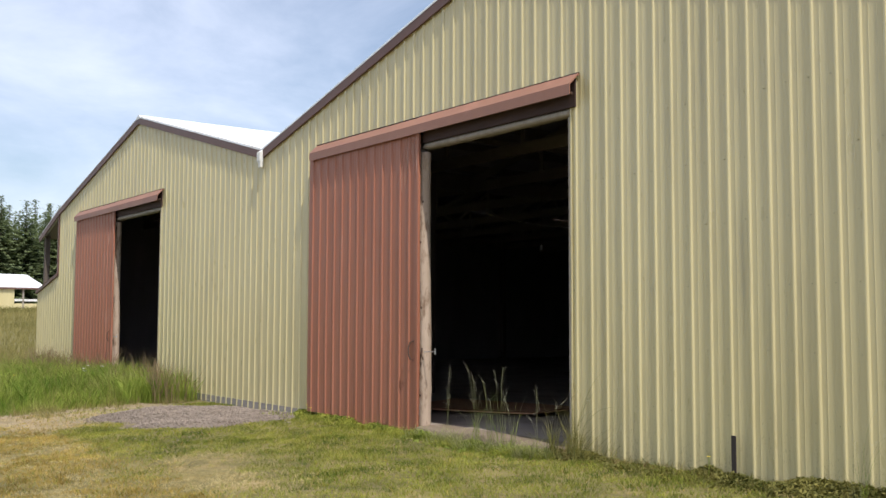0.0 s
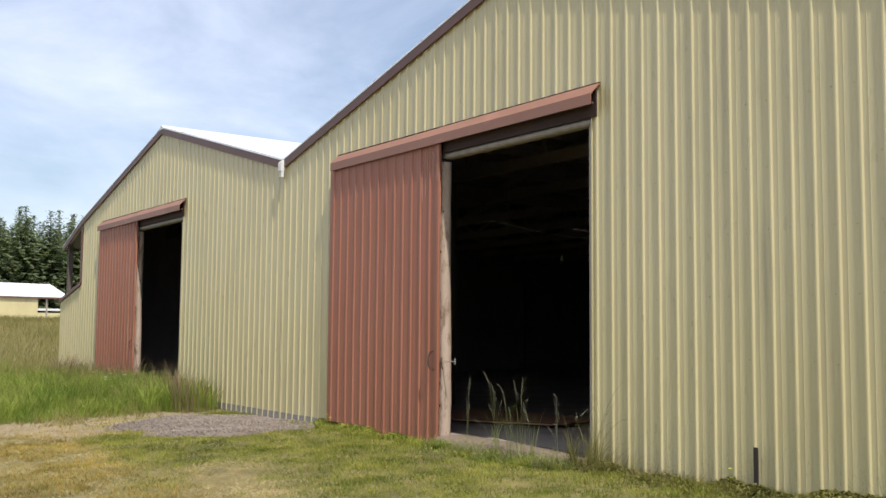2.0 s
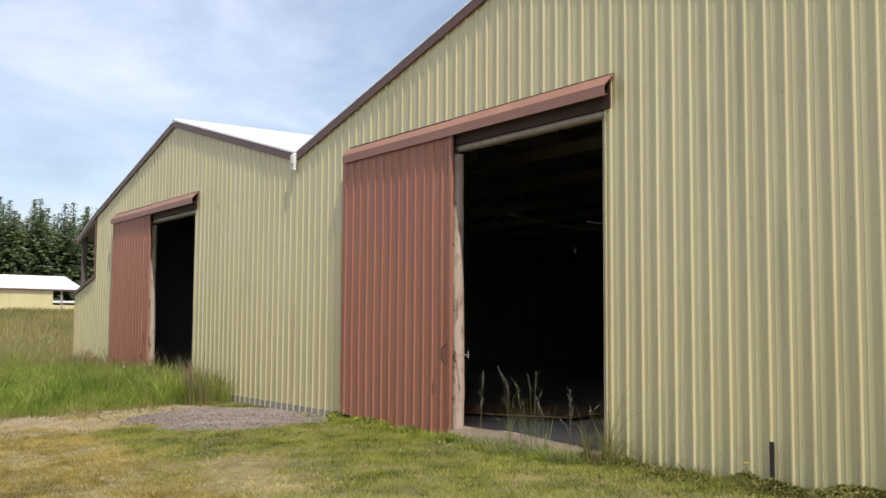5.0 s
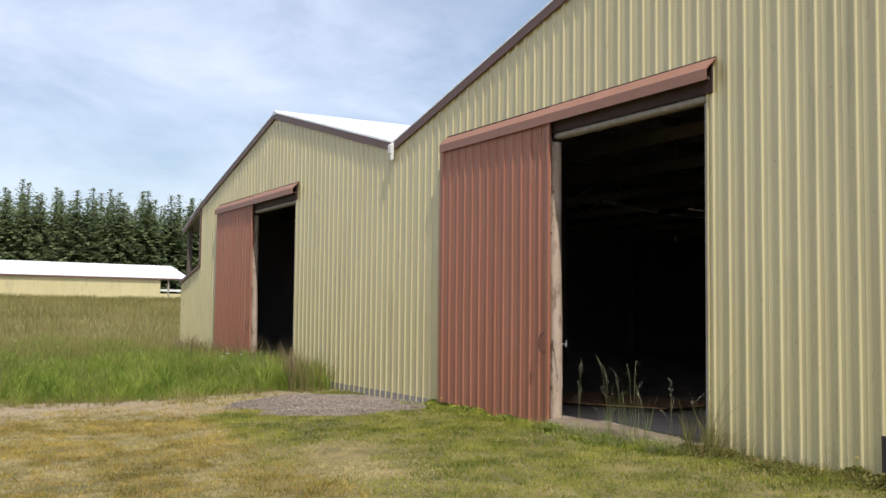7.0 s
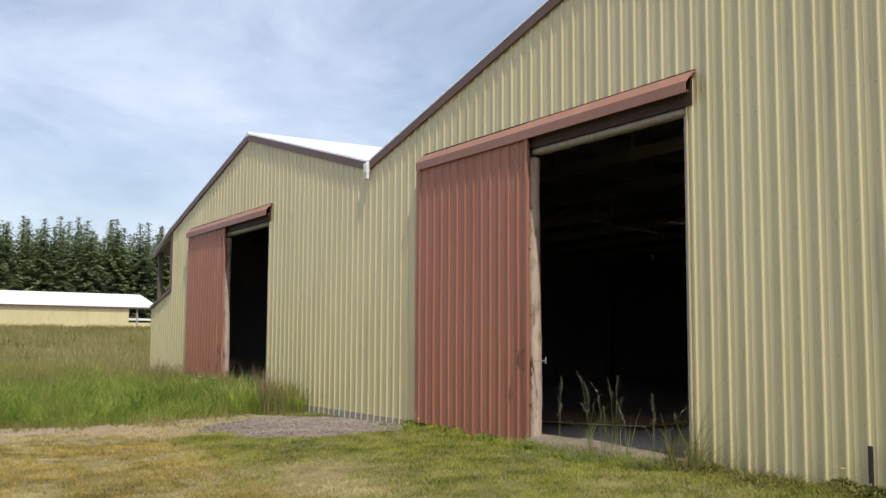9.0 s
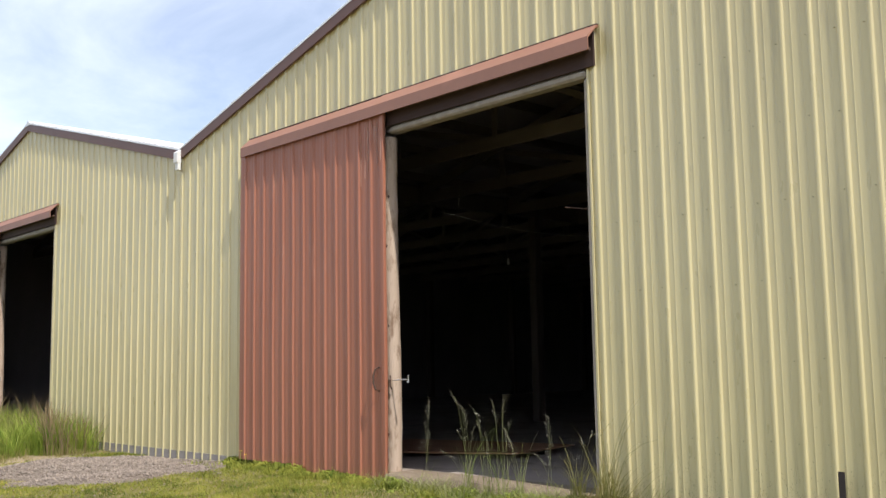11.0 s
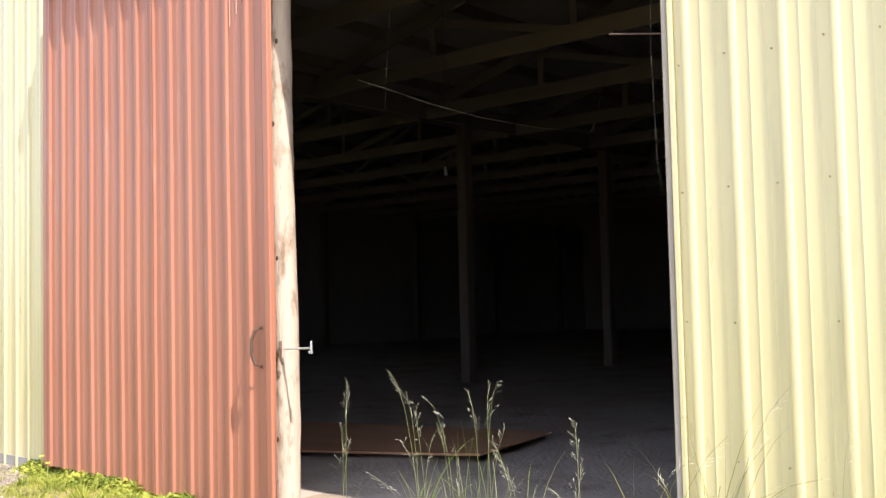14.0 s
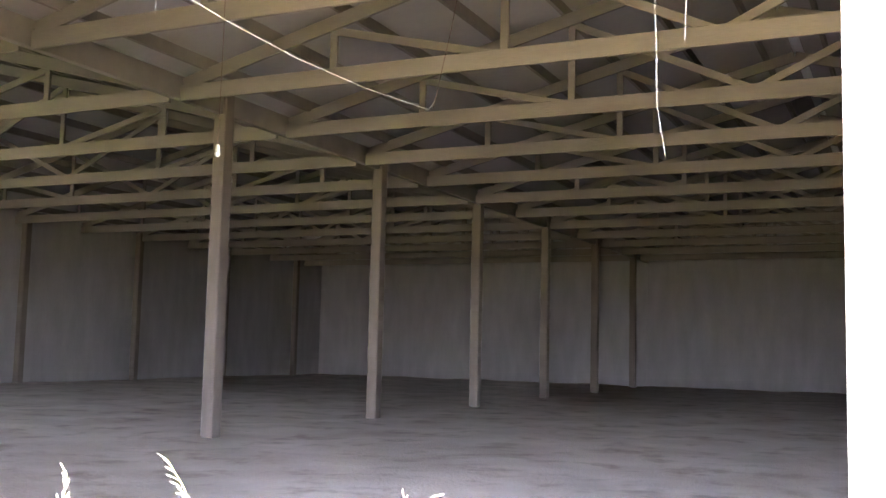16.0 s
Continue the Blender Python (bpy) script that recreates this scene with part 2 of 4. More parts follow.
# ---- small builders ----
def link_mesh(name, bm, mat, parent=None, label=""):
    me = bpy.data.meshes.new(name)
    bm.to_mesh(me)
    bm.free()
    me.materials.append(mat)
    ob = new(name, me)
    ob.parent = parent
    if label:
        ob["label"] = label
    return ob


def part(name, bm, mat, parent, label=""):
    return link_mesh(name, bm, mat, parent, label)


def empty(name, label, category, at=(0, 0, 0), group="", kind=""):
    ob = new(name)
    ob.location = at
    return tagged(ob, label, category, group, kind)


def box(bm, x0, x1, y0, y1, z0, z1, bevel=0.0):
    made = bmesh.ops.create_cube(bm, size=1.0)["verts"]
    bmesh.ops.transform(bm, verts=made, matrix=Matrix.Translation(((x0 + x1) / 2, (y0 + y1) / 2, (z0 + z1) / 2)) @ Matrix.Diagonal((x1 - x0, y1 - y0, z1 - z0, 1)))
    if bevel:
        edges = list({e for v in made for e in v.link_edges})
        bmesh.ops.bevel(bm, geom=edges, offset=bevel, segments=1, affect="EDGES")
    return bm


def beam(bm, a, b, w, h, bevel=0.006):
    """A straight timber from a to b, w across and h high."""
    a, b = Vector(a), Vector(b)
    d = b - a
    made = bmesh.ops.create_cube(bm, size=1.0)["verts"]
    side = d.cross(Vector((0, 0, 1)))
    if side.length < 1e-4:
        side = Vector((1, 0, 0))
    side.normalize()
    up = side.cross(d).normalized()
    m = Matrix((( *side, 0), (*d.normalized(), 0), (*up, 0), (0, 0, 0, 1))).transposed()
    m.translation = (a + b) / 2
    bmesh.ops.transform(bm, verts=made, matrix=m @ Matrix.Diagonal((w, d.length, h, 1)))
    if bevel:
        bmesh.ops.bevel(bm, geom=list({e for v in made for e in v.link_edges}), offset=bevel, segments=1, affect="EDGES")
    return bm


def tube(bm, pts, r, sides=6, r1=None):
    """A round bar along points, tapering from r to r1."""
    r1 = r if r1 is None else r1
    rings = []
    pts = [Vector(p) for p in pts]
    for i, p in enumerate(pts):
        d = (pts[min(i + 1, len(pts) - 1)] - pts[max(i - 1, 0)]).normalized()
        s = d.orthogonal().normalized()
        u = d.cross(s)
        rad = r + (r1 - r) * i / (len(pts) - 1)
        rings.append([bm.verts.new(p + rad * (math.cos(k * math.tau / sides) * s + math.sin(k * math.tau / sides) * u)) for k in range(sides)])
    for a, b in zip(rings, rings[1:]):
        for k in range(sides):
            bm.faces.new((a[k], a[(k + 1) % sides], b[(k + 1) % sides], b[k]))
    bm.faces.new(rings[0][::-1])
    bm.faces.new(rings[-1])
    return bm


def prism(bm, outline, x0, x1):
    """An outline of (y, z) carried from x0 to x1."""
    a = [bm.verts.new((x0, y, z)) for y, z in outline]
    b = [bm.verts.new((x1, y, z)) for y, z in outline]
    n = len(outline)
    for i in range(n):
        bm.faces.new((a[i], a[(i + 1) % n], b[(i + 1) % n], b[i]))
    bm.faces.new(a[::-1])
    bm.faces.new(b)
    bmesh.ops.recalc_face_normals(bm, faces=bm.faces)
    return bm


def stuff(name, verts, faces, mat, label, category):
    """One mesh of many loose triangles or quads, all of the same count of corners."""
    verts, faces = np.asarray(verts, np.float32), np.asarray(faces, np.int32)
    me = bpy.data.meshes.new(name)
    me.vertices.add(len(verts))
    me.vertices.foreach_set("co", verts.ravel())
    me.loops.add(faces.size)
    me.loops.foreach_set("vertex_index", faces.ravel())
    me.polygons.add(len(faces))
    me.polygons.foreach_set("loop_start", np.arange(0, faces.size, faces.shape[1], dtype=np.int32))
    me.update(calc_edges=True)
    me.materials.append(mat)
    return tagged(new(name, me), label, category, kind="stuff")


# ---- the lie of the land ----
def smooth(a, b, v):
    s = np.clip((v - a) / (b - a), 0, 1)
    return s * s * (3 - 2 * s)


def ripple(x, y):
    return (np.sin(1.7 * x + 0.6 * y) * np.sin(1.1 * y - 0.4 * x + 1.0) * 0.022 + np.sin(4.3 * x + 1.3) * np.sin(3.7 * y + 0.7) * 0.009)


def lie(x, y):
    """Height of the ground: level at the barn's foot, falling a little across the lawn, rising into the far meadow."""
    x, y = np.asarray(x, float), np.asarray(y, float)
    front = -0.22 * smooth(0.4, 6.0, -y) * smooth(-14, 2, x)
    right = 0.05 * smooth(5.5, 7.0, x) * smooth(-1.6, -0.1, y)
    hill = 2.15 * smooth(-20, -78, x) + 2.5 * smooth(-90, -160, x)
    rough = ripple(x, y) * smooth(0.0, 0.5, np.abs(y))
    left = -0.05 * smooth(1.0, -1.0, x)
    return -0.06 + left + front + right + hill + rough


def meadow_edge(x, y):
    """Distance past the edge of the uncut meadow, towards the lawn."""
    x, y = np.asarray(x, float), np.asarray(y, float)
    wob = 0.22 * np.sin(1.9 * y + 0.5 * x) + 0.12 * np.sin(4.7 * y + 0.8) + 0.07 * np.sin(9.1 * y)
    return x + 4.05 + 0.07 * np.minimum((y + 2.8) ** 2, 30) + wob


def bare(x, y):
    """Where the turf is worn to dry earth: a track along the tall grass."""
    d = meadow_edge(x, y)
    wob = 0.25 * np.sin(2.1 * x + 1.3 * y) + 0.2 * np.sin(5.0 * y - 2.0 * x)
    return smooth(-0.35, 0.1, d) * smooth(2.7, 1.3, d + wob) * smooth(-0.2, -1.4, np.asarray(y, float)) * (0.8 + 0.2 * np.sin(7 * x + 3 * y))


def tall(x, y):
    """Where the meadow stands uncut."""
    return (meadow_edge(x, y) < 0) & (np.asarray(y, float) < 0.0) | (np.asarray(x, float) < -16.6)


LATTICE = np.random.default_rng(21).random((256, 256))


def mottle(x, y, size, shift=0.0):
    """Smooth value noise from 0 to 1 with patches of about the given size in metres."""
    u, v = np.asarray(x, float) / size + 57.3 + shift * 13.1, np.asarray(y, float) / size + 91.7 + shift * 7.7
    i, j = np.floor(u).astype(int), np.floor(v).astype(int)
    f, g = u - i, v - j
    f, g = f * f * (3 - 2 * f), g * g * (3 - 2 * g)
    a, b = LATTICE[i % 256, j % 256], LATTICE[(i + 1) % 256, j % 256]
    c, d = LATTICE[i % 256, (j + 1) % 256], LATTICE[(i + 1) % 256, (j + 1) % 256]
    return (a * (1 - f) + b * f) * (1 - g) + (c * (1 - f) + d * f) * g


def axis(*runs):
    out = []
    for a, b, n in runs:
        out += list(np.linspace(a, b, n, endpoint=False))
    return np.array(out + [runs[-1][1]])


def build_ground():
    gx = axis((-900, -200, 10), (-200, -40, 40), (-40, -12, 56), (-12, 16, 112), (16, 60, 22), (60, 900, 10))
    gy = axis((-900, -80, 10), (-80, -16, 26), (-16, 1, 68), (1, 40, 30), (40, 900, 12))
    X, Y = np.meshgrid(gx, gy)
    Z = lie(X, Y)
    Z = np.where((Y > 0.05) & (Y < 31) & (X > -16.5) & (X < 11), -0.10, Z)
    nx, ny = len(gx), len(gy)
    idx = np.arange(nx * ny).reshape(ny, nx)
    faces = np.stack([idx[:-1, :-1], idx[:-1, 1:], idx[1:, 1:], idx[1:, :-1]], -1).reshape(-1, 4)
    g = stuff("ground", np.stack([X, Y, Z], -1).reshape(-1, 3), faces, M_GROUND, "mown lawn with dry patches and a meadow beyond", "ground")
    g["kind"] = "structure"
    a1 = g.data.attributes.new("meadow", "FLOAT", "POINT")
    a1.data.foreach_set("value", np.where(tall(X, Y), 1.0, 0.0).ravel().astype(np.float32))
    a2 = g.data.attributes.new("bare", "FLOAT", "POINT")
    a2.data.foreach_set("value", (bare(X, Y) * 0.8).ravel().astype(np.float32))
    g.data.polygons.foreach_set("use_smooth", np.ones(len(faces), bool))


build_ground()

# ---- the twin barns ----
PITCH = 0.2286          # rib to rib
EAVE, RIDGE = 4.37, 5.975
HALF = 6.285            # eave to ridge across
DEPTH = 30.0
DOOR_X1, OPEN_X0, OPEN_X1, LINTEL_X1 = 3.17, 3.28, 5.97, 6.15
OPEN_Z, LINTEL_Z = 3.80, 4.20
FLOOR_Z = 0.05


def roof_z(x, ridge):
    """Underside of the roof's edge over the wall, by the distance from the ridge."""
    d = abs(x - ridge)
    return RIDGE - (RIDGE - EAVE) / HALF * d if d <= HALF else EAVE - 0.34 * (d - HALF)


def rib_profile(x0, x1, first, pitch=PITCH):
    """Points (x, relief) of a ribbed sheet between x0 and x1, with main ribs at first + n * PITCH and two low ones between."""
    pts = [(x0, 0.0)]
    k = math.floor((x0 - first) / pitch) - 1
    while first + k * pitch < x1 + pitch:
        c = first + k * pitch
        for dx, h in ((-0.0240, 0.0), (-0.0215, 0.0005), (-0.0140, 0.0170), (-0.0115, 0.0182), (0.0115, 0.0182), (0.0140, 0.0170), (0.0215, 0.0005), (0.0240, 0.0),
                      (0.071, 0.0), (0.0725, 0.0003), (0.0750, 0.0024), (0.0790, 0.0024), (0.0815, 0.0003), (0.083, 0.0),
                      (0.145, 0.0), (0.1465, 0.0003), (0.1490, 0.0024), (0.1530, 0.0024), (0.1555, 0.0003), (0.157, 0.0)):
            if x0 + 0.001 < c + dx < x1 - 0.001:
                pts.append((c + dx, h))
        k += 1
    return pts + [(x1, 0.0)]


def ribbed_sheet(x0, x1, first, bottom, top, y, wave=0.0, pitch=PITCH):
    """One ribbed sheet with a turned back edge; bottom and top give z by x."""
    bm = bmesh.new()
    rows = []
    for x, h in rib_profile(x0, x1, first, pitch):
        zb, zt = bottom(x), top(x)
        cols = []
        for i in range(4):
            z = zb + (zt - zb) * i / 3
            cols.append(bm.verts.new((x, y - h + wave * math.sin(z * 2.1 + x * 1.7), z)))
        rows.append(cols)
    for a, b in zip(rows, rows[1:]):
        for i in range(3):
            bm.faces.new((a[i], b[i], b[i + 1], a[i + 1])).smooth = True
    back = [e for e in bm.edges if e.is_boundary]
    for e in back:
        e.smooth = False
    made = bmesh.ops.extrude_edge_only(bm, edges=back)["geom"]
    bmesh.ops.translate(bm, verts=[v for v in made if isinstance(v, bmesh.types.BMVert)], vec=(0, 0.012, 0))
    return bm


def make_wall(barn, ridge, x_lo, x_hi, door0, first, foot, name):
    """Gable wall: a thick frame with the doorway through it and ribbed sheets outside."""
    o0, o1 = door0 + OPEN_X0, door0 + OPEN_X1
    oi = o0 - 0.22
    stops = sorted({x_lo, oi, o1, ridge, x_hi} | ({ridge - HALF} if ridge < 0 else set()))
    bm = bmesh.new()
    for xa, xb in zip(stops, stops[1:]):
        lean = ridge < 0 and xb <= ridge - HALF + 0.001
        za, zb = (2.21, 2.63) if lean else (roof_z(xa, ridge) + 0.034, roof_z(xb, ridge) + 0.034)
        low = OPEN_Z if oi - 0.001 < xa and xb < o1 + 0.001 else -0.3
        front = [bm.verts.new((px, 0.0, pz)) for px, pz in ((xa, low), (xb, low), (xb, zb), (xa, za))]
        back = [bm.verts.new((q.co.x, 0.10, q.co.z)) for q in front]
        bm.faces.new(front)
        bm.faces.new(back[::-1])
        for i in range(4):
            k = (i + 1) % 4
            bm.faces.new((front[i], back[i], back[k], front[k]))
    bmesh.ops.recalc_face_normals(bm, faces=bm.faces)
    wall = tagged(part(name, bm, M_INNER, barn), "timber framed gable wall clad in ribbed metal")
    edges = []
    x = x_lo
    while x < x_hi - 0.02:
        edges.append((x, min(x + 4 * PITCH, x_hi)))
        x += 4 * PITCH
    pieces = []
    for a, b in edges:
        for c, d in ((a, min(b, o0 - 0.26)), (max(a, o1 + 0.045), b)):
            if d - c > 0.03:
                pieces.append((c, d, foot))
        c, d = max(a, o0 - 0.26), min(b, o1 + 0.045)
        if d - c > 0.03:
            pieces.append((c, d, lambda q: OPEN_Z + 0.12))
    for c, d, low in pieces:
        if ridge < 0 and c < x_lo + 2.0:
            e = min(d, x_lo + 2.05)
            part("cladding_sheet", ribbed_sheet(c, e, first, low, lambda q: 2.21 + 0.42 * (q - x_lo) / 2.05, -0.016), M_YELLOW, wall)
            if d - e > 0.03:
                part("cladding_sheet", ribbed_sheet(e, d, first, low, lambda q: roof_z(q, ridge) - 0.02, -0.016), M_YELLOW, wall)
            continue
        if c < ridge < d:
            part("cladding_sheet", ribbed_sheet(c, ridge, first, low, lambda q: roof_z(q, ridge) - 0.02, -0.016), M_YELLOW, wall)
            c = ridge
        part("cladding_sheet", ribbed_sheet(c, d, first, low, lambda q: roof_z(q, ridge) - 0.02, -0.016), M_YELLOW, wall)
    return wall


def make_roof(barn, ridge, x_lo, x_hi):
    for side, xe in ((-1, x_lo), (1, x_hi)):
        bm = bmesh.new()
        stations = [ridge, ridge + side * HALF]
        if abs(xe - ridge) > HALF + 0.2:
            stations.append(xe)
        y = -0.068
        rows = []
        while y < DEPTH + 0.15:
            for dy, h in ((0.0, 0.0), (0.012, 0.02), (0.032, 0.02), (0.044, 0.0)):
                rows.append([bm.verts.new((s, y + dy, roof_z(s, ridge) + 0.055 + h)) for s in stations])
            y += 0.305
        for a, b in zip(rows, rows[1:]):
            for i in range(len(stations) - 1):
                bm.faces.new((a[i], a[i + 1], b[i + 1], b[i]))
        bmesh.ops.recalc_face_normals(bm, faces=bm.faces)
        geom = bmesh.ops.extrude_face_region(bm, geom=list(bm.faces))["geom"]
        bmesh.ops.translate(bm, verts=[v for v in geom if isinstance(v, bmesh.types.BMVert)], vec=(0, 0, -0.02))
        bmesh.ops.recalc_face_normals(bm, faces=bm.faces)
        part("roof_slope", bm, M_ROOF, barn, "white ribbed metal roof slope")
        for a, b in zip(stations, stations[1:]):
            bm = bmesh.new()
            za, zb = roof_z(a, ridge), roof_z(b, ridge)
            beam(bm, (a, -0.050, za - 0.02), (b, -0.050, zb - 0.02), 0.028, 0.17, 0.004)
            part("rake_trim", bm, M_BROWN, barn, "dark brown rake trim board")
        bm = bmesh.new()
        for a, b in zip(stations, stations[1:]):
            za, zb = roof_z(a, ridge) + 0.019, roof_z(b, ridge) + 0.019
            v = [bm.verts.new(q) for q in ((a, 0.11, za), (b, 0.11, zb), (b, DEPTH - 0.01, zb), (a, DEPTH - 0.01, za))]
            w = [bm.verts.new(q.co + Vector((0, 0, 0.01))) for q in v]
            bm.faces.new(v[::-1])
            bm.faces.new(w)
            for i in range(4):
                bm.faces.new((v[i], v[(i + 1) % 4], w[(i + 1) % 4], w[i]))
        bmesh.ops.remove_doubles(bm, verts=bm.verts, dist=0.001)
        bmesh.ops.recalc_face_normals(bm, faces=bm.faces)
        part("roof_lining", bm, M_LINING, barn, "dark dusty roof lining")
        n = 7
        for i in range(n):
            s = ridge + side * HALF * (i + 0.5) / n
            bm = bmesh.new()
            beam(bm, (s, 0.1, roof_z(s, ridge) - 0.055), (s, DEPTH, roof_z(s, ridge) - 0.055), 0.05, 0.14, 0.0)
            part("purlin", bm, M_BEAM, barn)
    bm = bmesh.new()
    prism_pts = [(-0.2, RIDGE - 0.0), (0.2, RIDGE - 0.0), (0.0, RIDGE + 0.1)]
    a = [bm.verts.new((ridge + px, -0.07, pz)) for px, pz in prism_pts]
    b = [bm.verts.new((ridge + px, DEPTH + 0.05, pz)) for px, pz in prism_pts]
    for i in range(3):
        bm.faces.new((a[i], a[(i + 1) % 3], b[(i + 1) % 3], b[i]))
    bm.faces.new(a)
    bm.faces.new(b)
    bmesh.ops.recalc_face_normals(bm, faces=bm.faces)
    part("ridge_cap", bm, M_ROOF, barn)


def make_trusses(barn, ridge):
    x0, x1 = ridge - HALF + 0.08, ridge + HALF - 0.08
    y = 2.35
    while y < DEPTH - 1:
        bm = bmesh.new()
        beam(bm, (x0, y, 4.12), (x1, y, 4.12), 0.045, 0.19)
        truss = part("truss", bm, M_BEAM, barn, "rough timber roof truss")
        for s in (-1, 1):
            bm = bmesh.new()
            beam(bm, (ridge + s * HALF * 0.98, y, 4.22), (ridge, y, RIDGE - 0.24), 0.045, 0.16)
            part("rafter", bm, M_BEAM, truss)
            for f0, f1 in ((0.0, 0.34), (0.34, 0.34), (0.34, 0.66), (0.66, 0.66)):
                a = ridge + s * HALF * f0
                b = ridge + s * HALF * f1
                bm = bmesh.new()
                beam(bm, (a, y + 0.05, 4.16), (b + 0.001, y + 0.05, roof_z(b, ridge) - 0.27), 0.04, 0.09)
                part("web", bm, M_BEAM, truss)
        y += 2.2


def make_doorway(barn, d0):
    """Track cover, header beam, jambs and sill of a sliding door."""
    bm = bmesh.new()
    prism(bm, [(-0.02, LINTEL_Z + 0.015), (-0.045, LINTEL_Z + 0.015), (-0.170, LINTEL_Z - 0.112), (-0.170, LINTEL_Z - 0.235), (-0.161, LINTEL_Z - 0.235), (-0.161, LINTEL_Z - 0.124), (-0.045, LINTEL_Z - 0.005), (-0.02, LINTEL_Z - 0.005)], d0 + 0.21, d0 + 3.09)
    cover = part("track_cover", bm, M_TRACK, barn, "red-brown metal hood over the sliding door track")
    bm = bmesh.new()
    prism(bm, [(-0.02, LINTEL_Z + 0.02), (-0.045, LINTEL_Z + 0.02), (-0.175, LINTEL_Z - 0.112), (-0.175, LINTEL_Z - 0.235), (-0.166, LINTEL_Z - 0.235), (-0.166, LINTEL_Z - 0.124), (-0.045, LINTEL_Z - 0.000), (-0.02, LINTEL_Z - 0.000)], d0 + 3.06, d0 + LINTEL_X1)
    part("track_cover", bm, M_TRACK, barn, "red-brown metal hood over the sliding door track")
    # track board, coloured as dark as the gap in the hood's shadow
    bm = bmesh.new()
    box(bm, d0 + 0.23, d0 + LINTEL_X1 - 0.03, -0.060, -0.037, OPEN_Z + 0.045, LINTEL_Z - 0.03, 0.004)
    part("track_board", bm, M_TRACKBOARD, barn, "board behind the door track, with the hood shade in its colour")
    # thin dark strip added as the dark edge above the hood
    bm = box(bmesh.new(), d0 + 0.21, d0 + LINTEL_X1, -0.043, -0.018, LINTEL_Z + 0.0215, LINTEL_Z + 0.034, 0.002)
    part("hood_seal", bm, M_TRACKBOARD, cover, "thin dark strip along the top of the hood")
    bm = bmesh.new()
    tube(bm, [(d0 + 0.25, -0.09, LINTEL_Z - 0.20), (d0 + LINTEL_X1 - 0.05, -0.09, LINTEL_Z - 0.20)], 0.018, 8)
    part("track_rail", bm, M_IRON, cover, "rusty round door rail")
    bm = bmesh.new()
    beam(bm, (d0 + OPEN_X0 - 0.12, 0.03, OPEN_Z + 0.005), (d0 + OPEN_X1 + 0.02, 0.03, OPEN_Z + 0.005), 0.14, 0.075, 0.02)
    part("header", bm, M_GREY, barn, "weathered grey header beam over the doorway")
    bm = bmesh.new()
    box(bm, d0 + OPEN_X1, d0 + OPEN_X1 + 0.035, -0.03, 0.13, FLOOR_Z, OPEN_Z - 0.05, 0.006)
    part("jamb", bm, M_GREY, barn, "weathered grey timber door jamb")
    bm = bmesh.new()
    box(bm, d0 + OPEN_X1 + 0.035, d0 + OPEN_X1 + 0.06, -0.034, 0.0, FLOOR_Z - 0.05, OPEN_Z + 0.12, 0.003)
    part("jamb_trim", bm, M_YELLOW, barn, "narrow pale yellow corner trim")


def make_jamb_pole(barn, d0):
    """The peeled log beside the opening, a little crooked, with knots, and the hook latch on it."""
    bm = bmesh.new()
    rings = []
    n = 16
    r = random.Random(11)
    for i in range(25):
        z = -0.12 + (OPEN_Z + 0.05) * i / 24
        cx, cy = d0 + 3.124 + 0.010 * math.sin(z * 1.3 + 0.5), 0.018 + 0.006 * math.sin(z * 1.9)
        rad = 0.088 - 0.004 * i / 24 + r.uniform(-0.002, 0.002) + (0.005 if i in (4, 15, 19) else 0)
        rings.append([bm.verts.new((cx + rad * math.cos(k * math.tau / n), cy + rad * math.sin(k * math.tau / n), z)) for k in range(n)])
    for a, b in zip(rings, rings[1:]):
        for k in range(n):
            bm.faces.new((a[k], a[(k + 1) % n], b[(k + 1) % n], b[k])).smooth = True
    bm.faces.new(rings[0][::-1])
    bm.faces.new(rings[-1])
    pole = part("jamb_pole", bm, M_RAW, barn, "peeled pale log post beside the doorway, knotted and stained")
    for z, a, size in ((2.50, -1.3, 0.026), (3.05, -0.9, 0.018), (3.42, -1.9, 0.03), (0.74, -1.7, 0.024), (1.62, -1.2, 0.014), (0.45, -1.4, 0.016)):
        bm = bmesh.new()
        bmesh.ops.create_uvsphere(bm, u_segments=8, v_segments=6, radius=1.0)
        bmesh.ops.transform(bm, verts=bm.verts, matrix=Matrix.Translation((d0 + 3.124 + 0.010 * math.sin(z * 1.3 + 0.5) + 0.082 * math.cos(a), 0.018 + 0.082 * math.sin(a), z)) @ Matrix.Diagonal((size * 0.8, size * 0.5, size * 1.2, 1)))
        part("knot", bm, M_IRON, pole, "dark knot")
    bm = bmesh.new()
    tube(bm, [(d0 + 3.22, -0.055, 1.03), (d0 + 3.49, -0.065, 1.04)], 0.006, 6)
    box(bm, d0 + 3.482, d0 + 3.494, -0.071, -0.059, 1.005, 1.085, 0.003)
    box(bm, d0 + 3.465, d0 + 3.498, -0.071, -0.059, 1.006, 1.024, 0.003)
    part("latch_hook", bm, M_STEEL, pole, "bright metal hook latch")
    bm = bmesh.new()
    tube(bm, [(d0 + 3.19, -0.066, 1.08), (d0 + 3.205, -0.078, 1.03), (d0 + 3.20, -0.078, 0.97), (d0 + 3.21, -0.064, 0.93)], 0.008, 6)
    part("hasp", bm, M_IRON, pole, "rusted hasp")


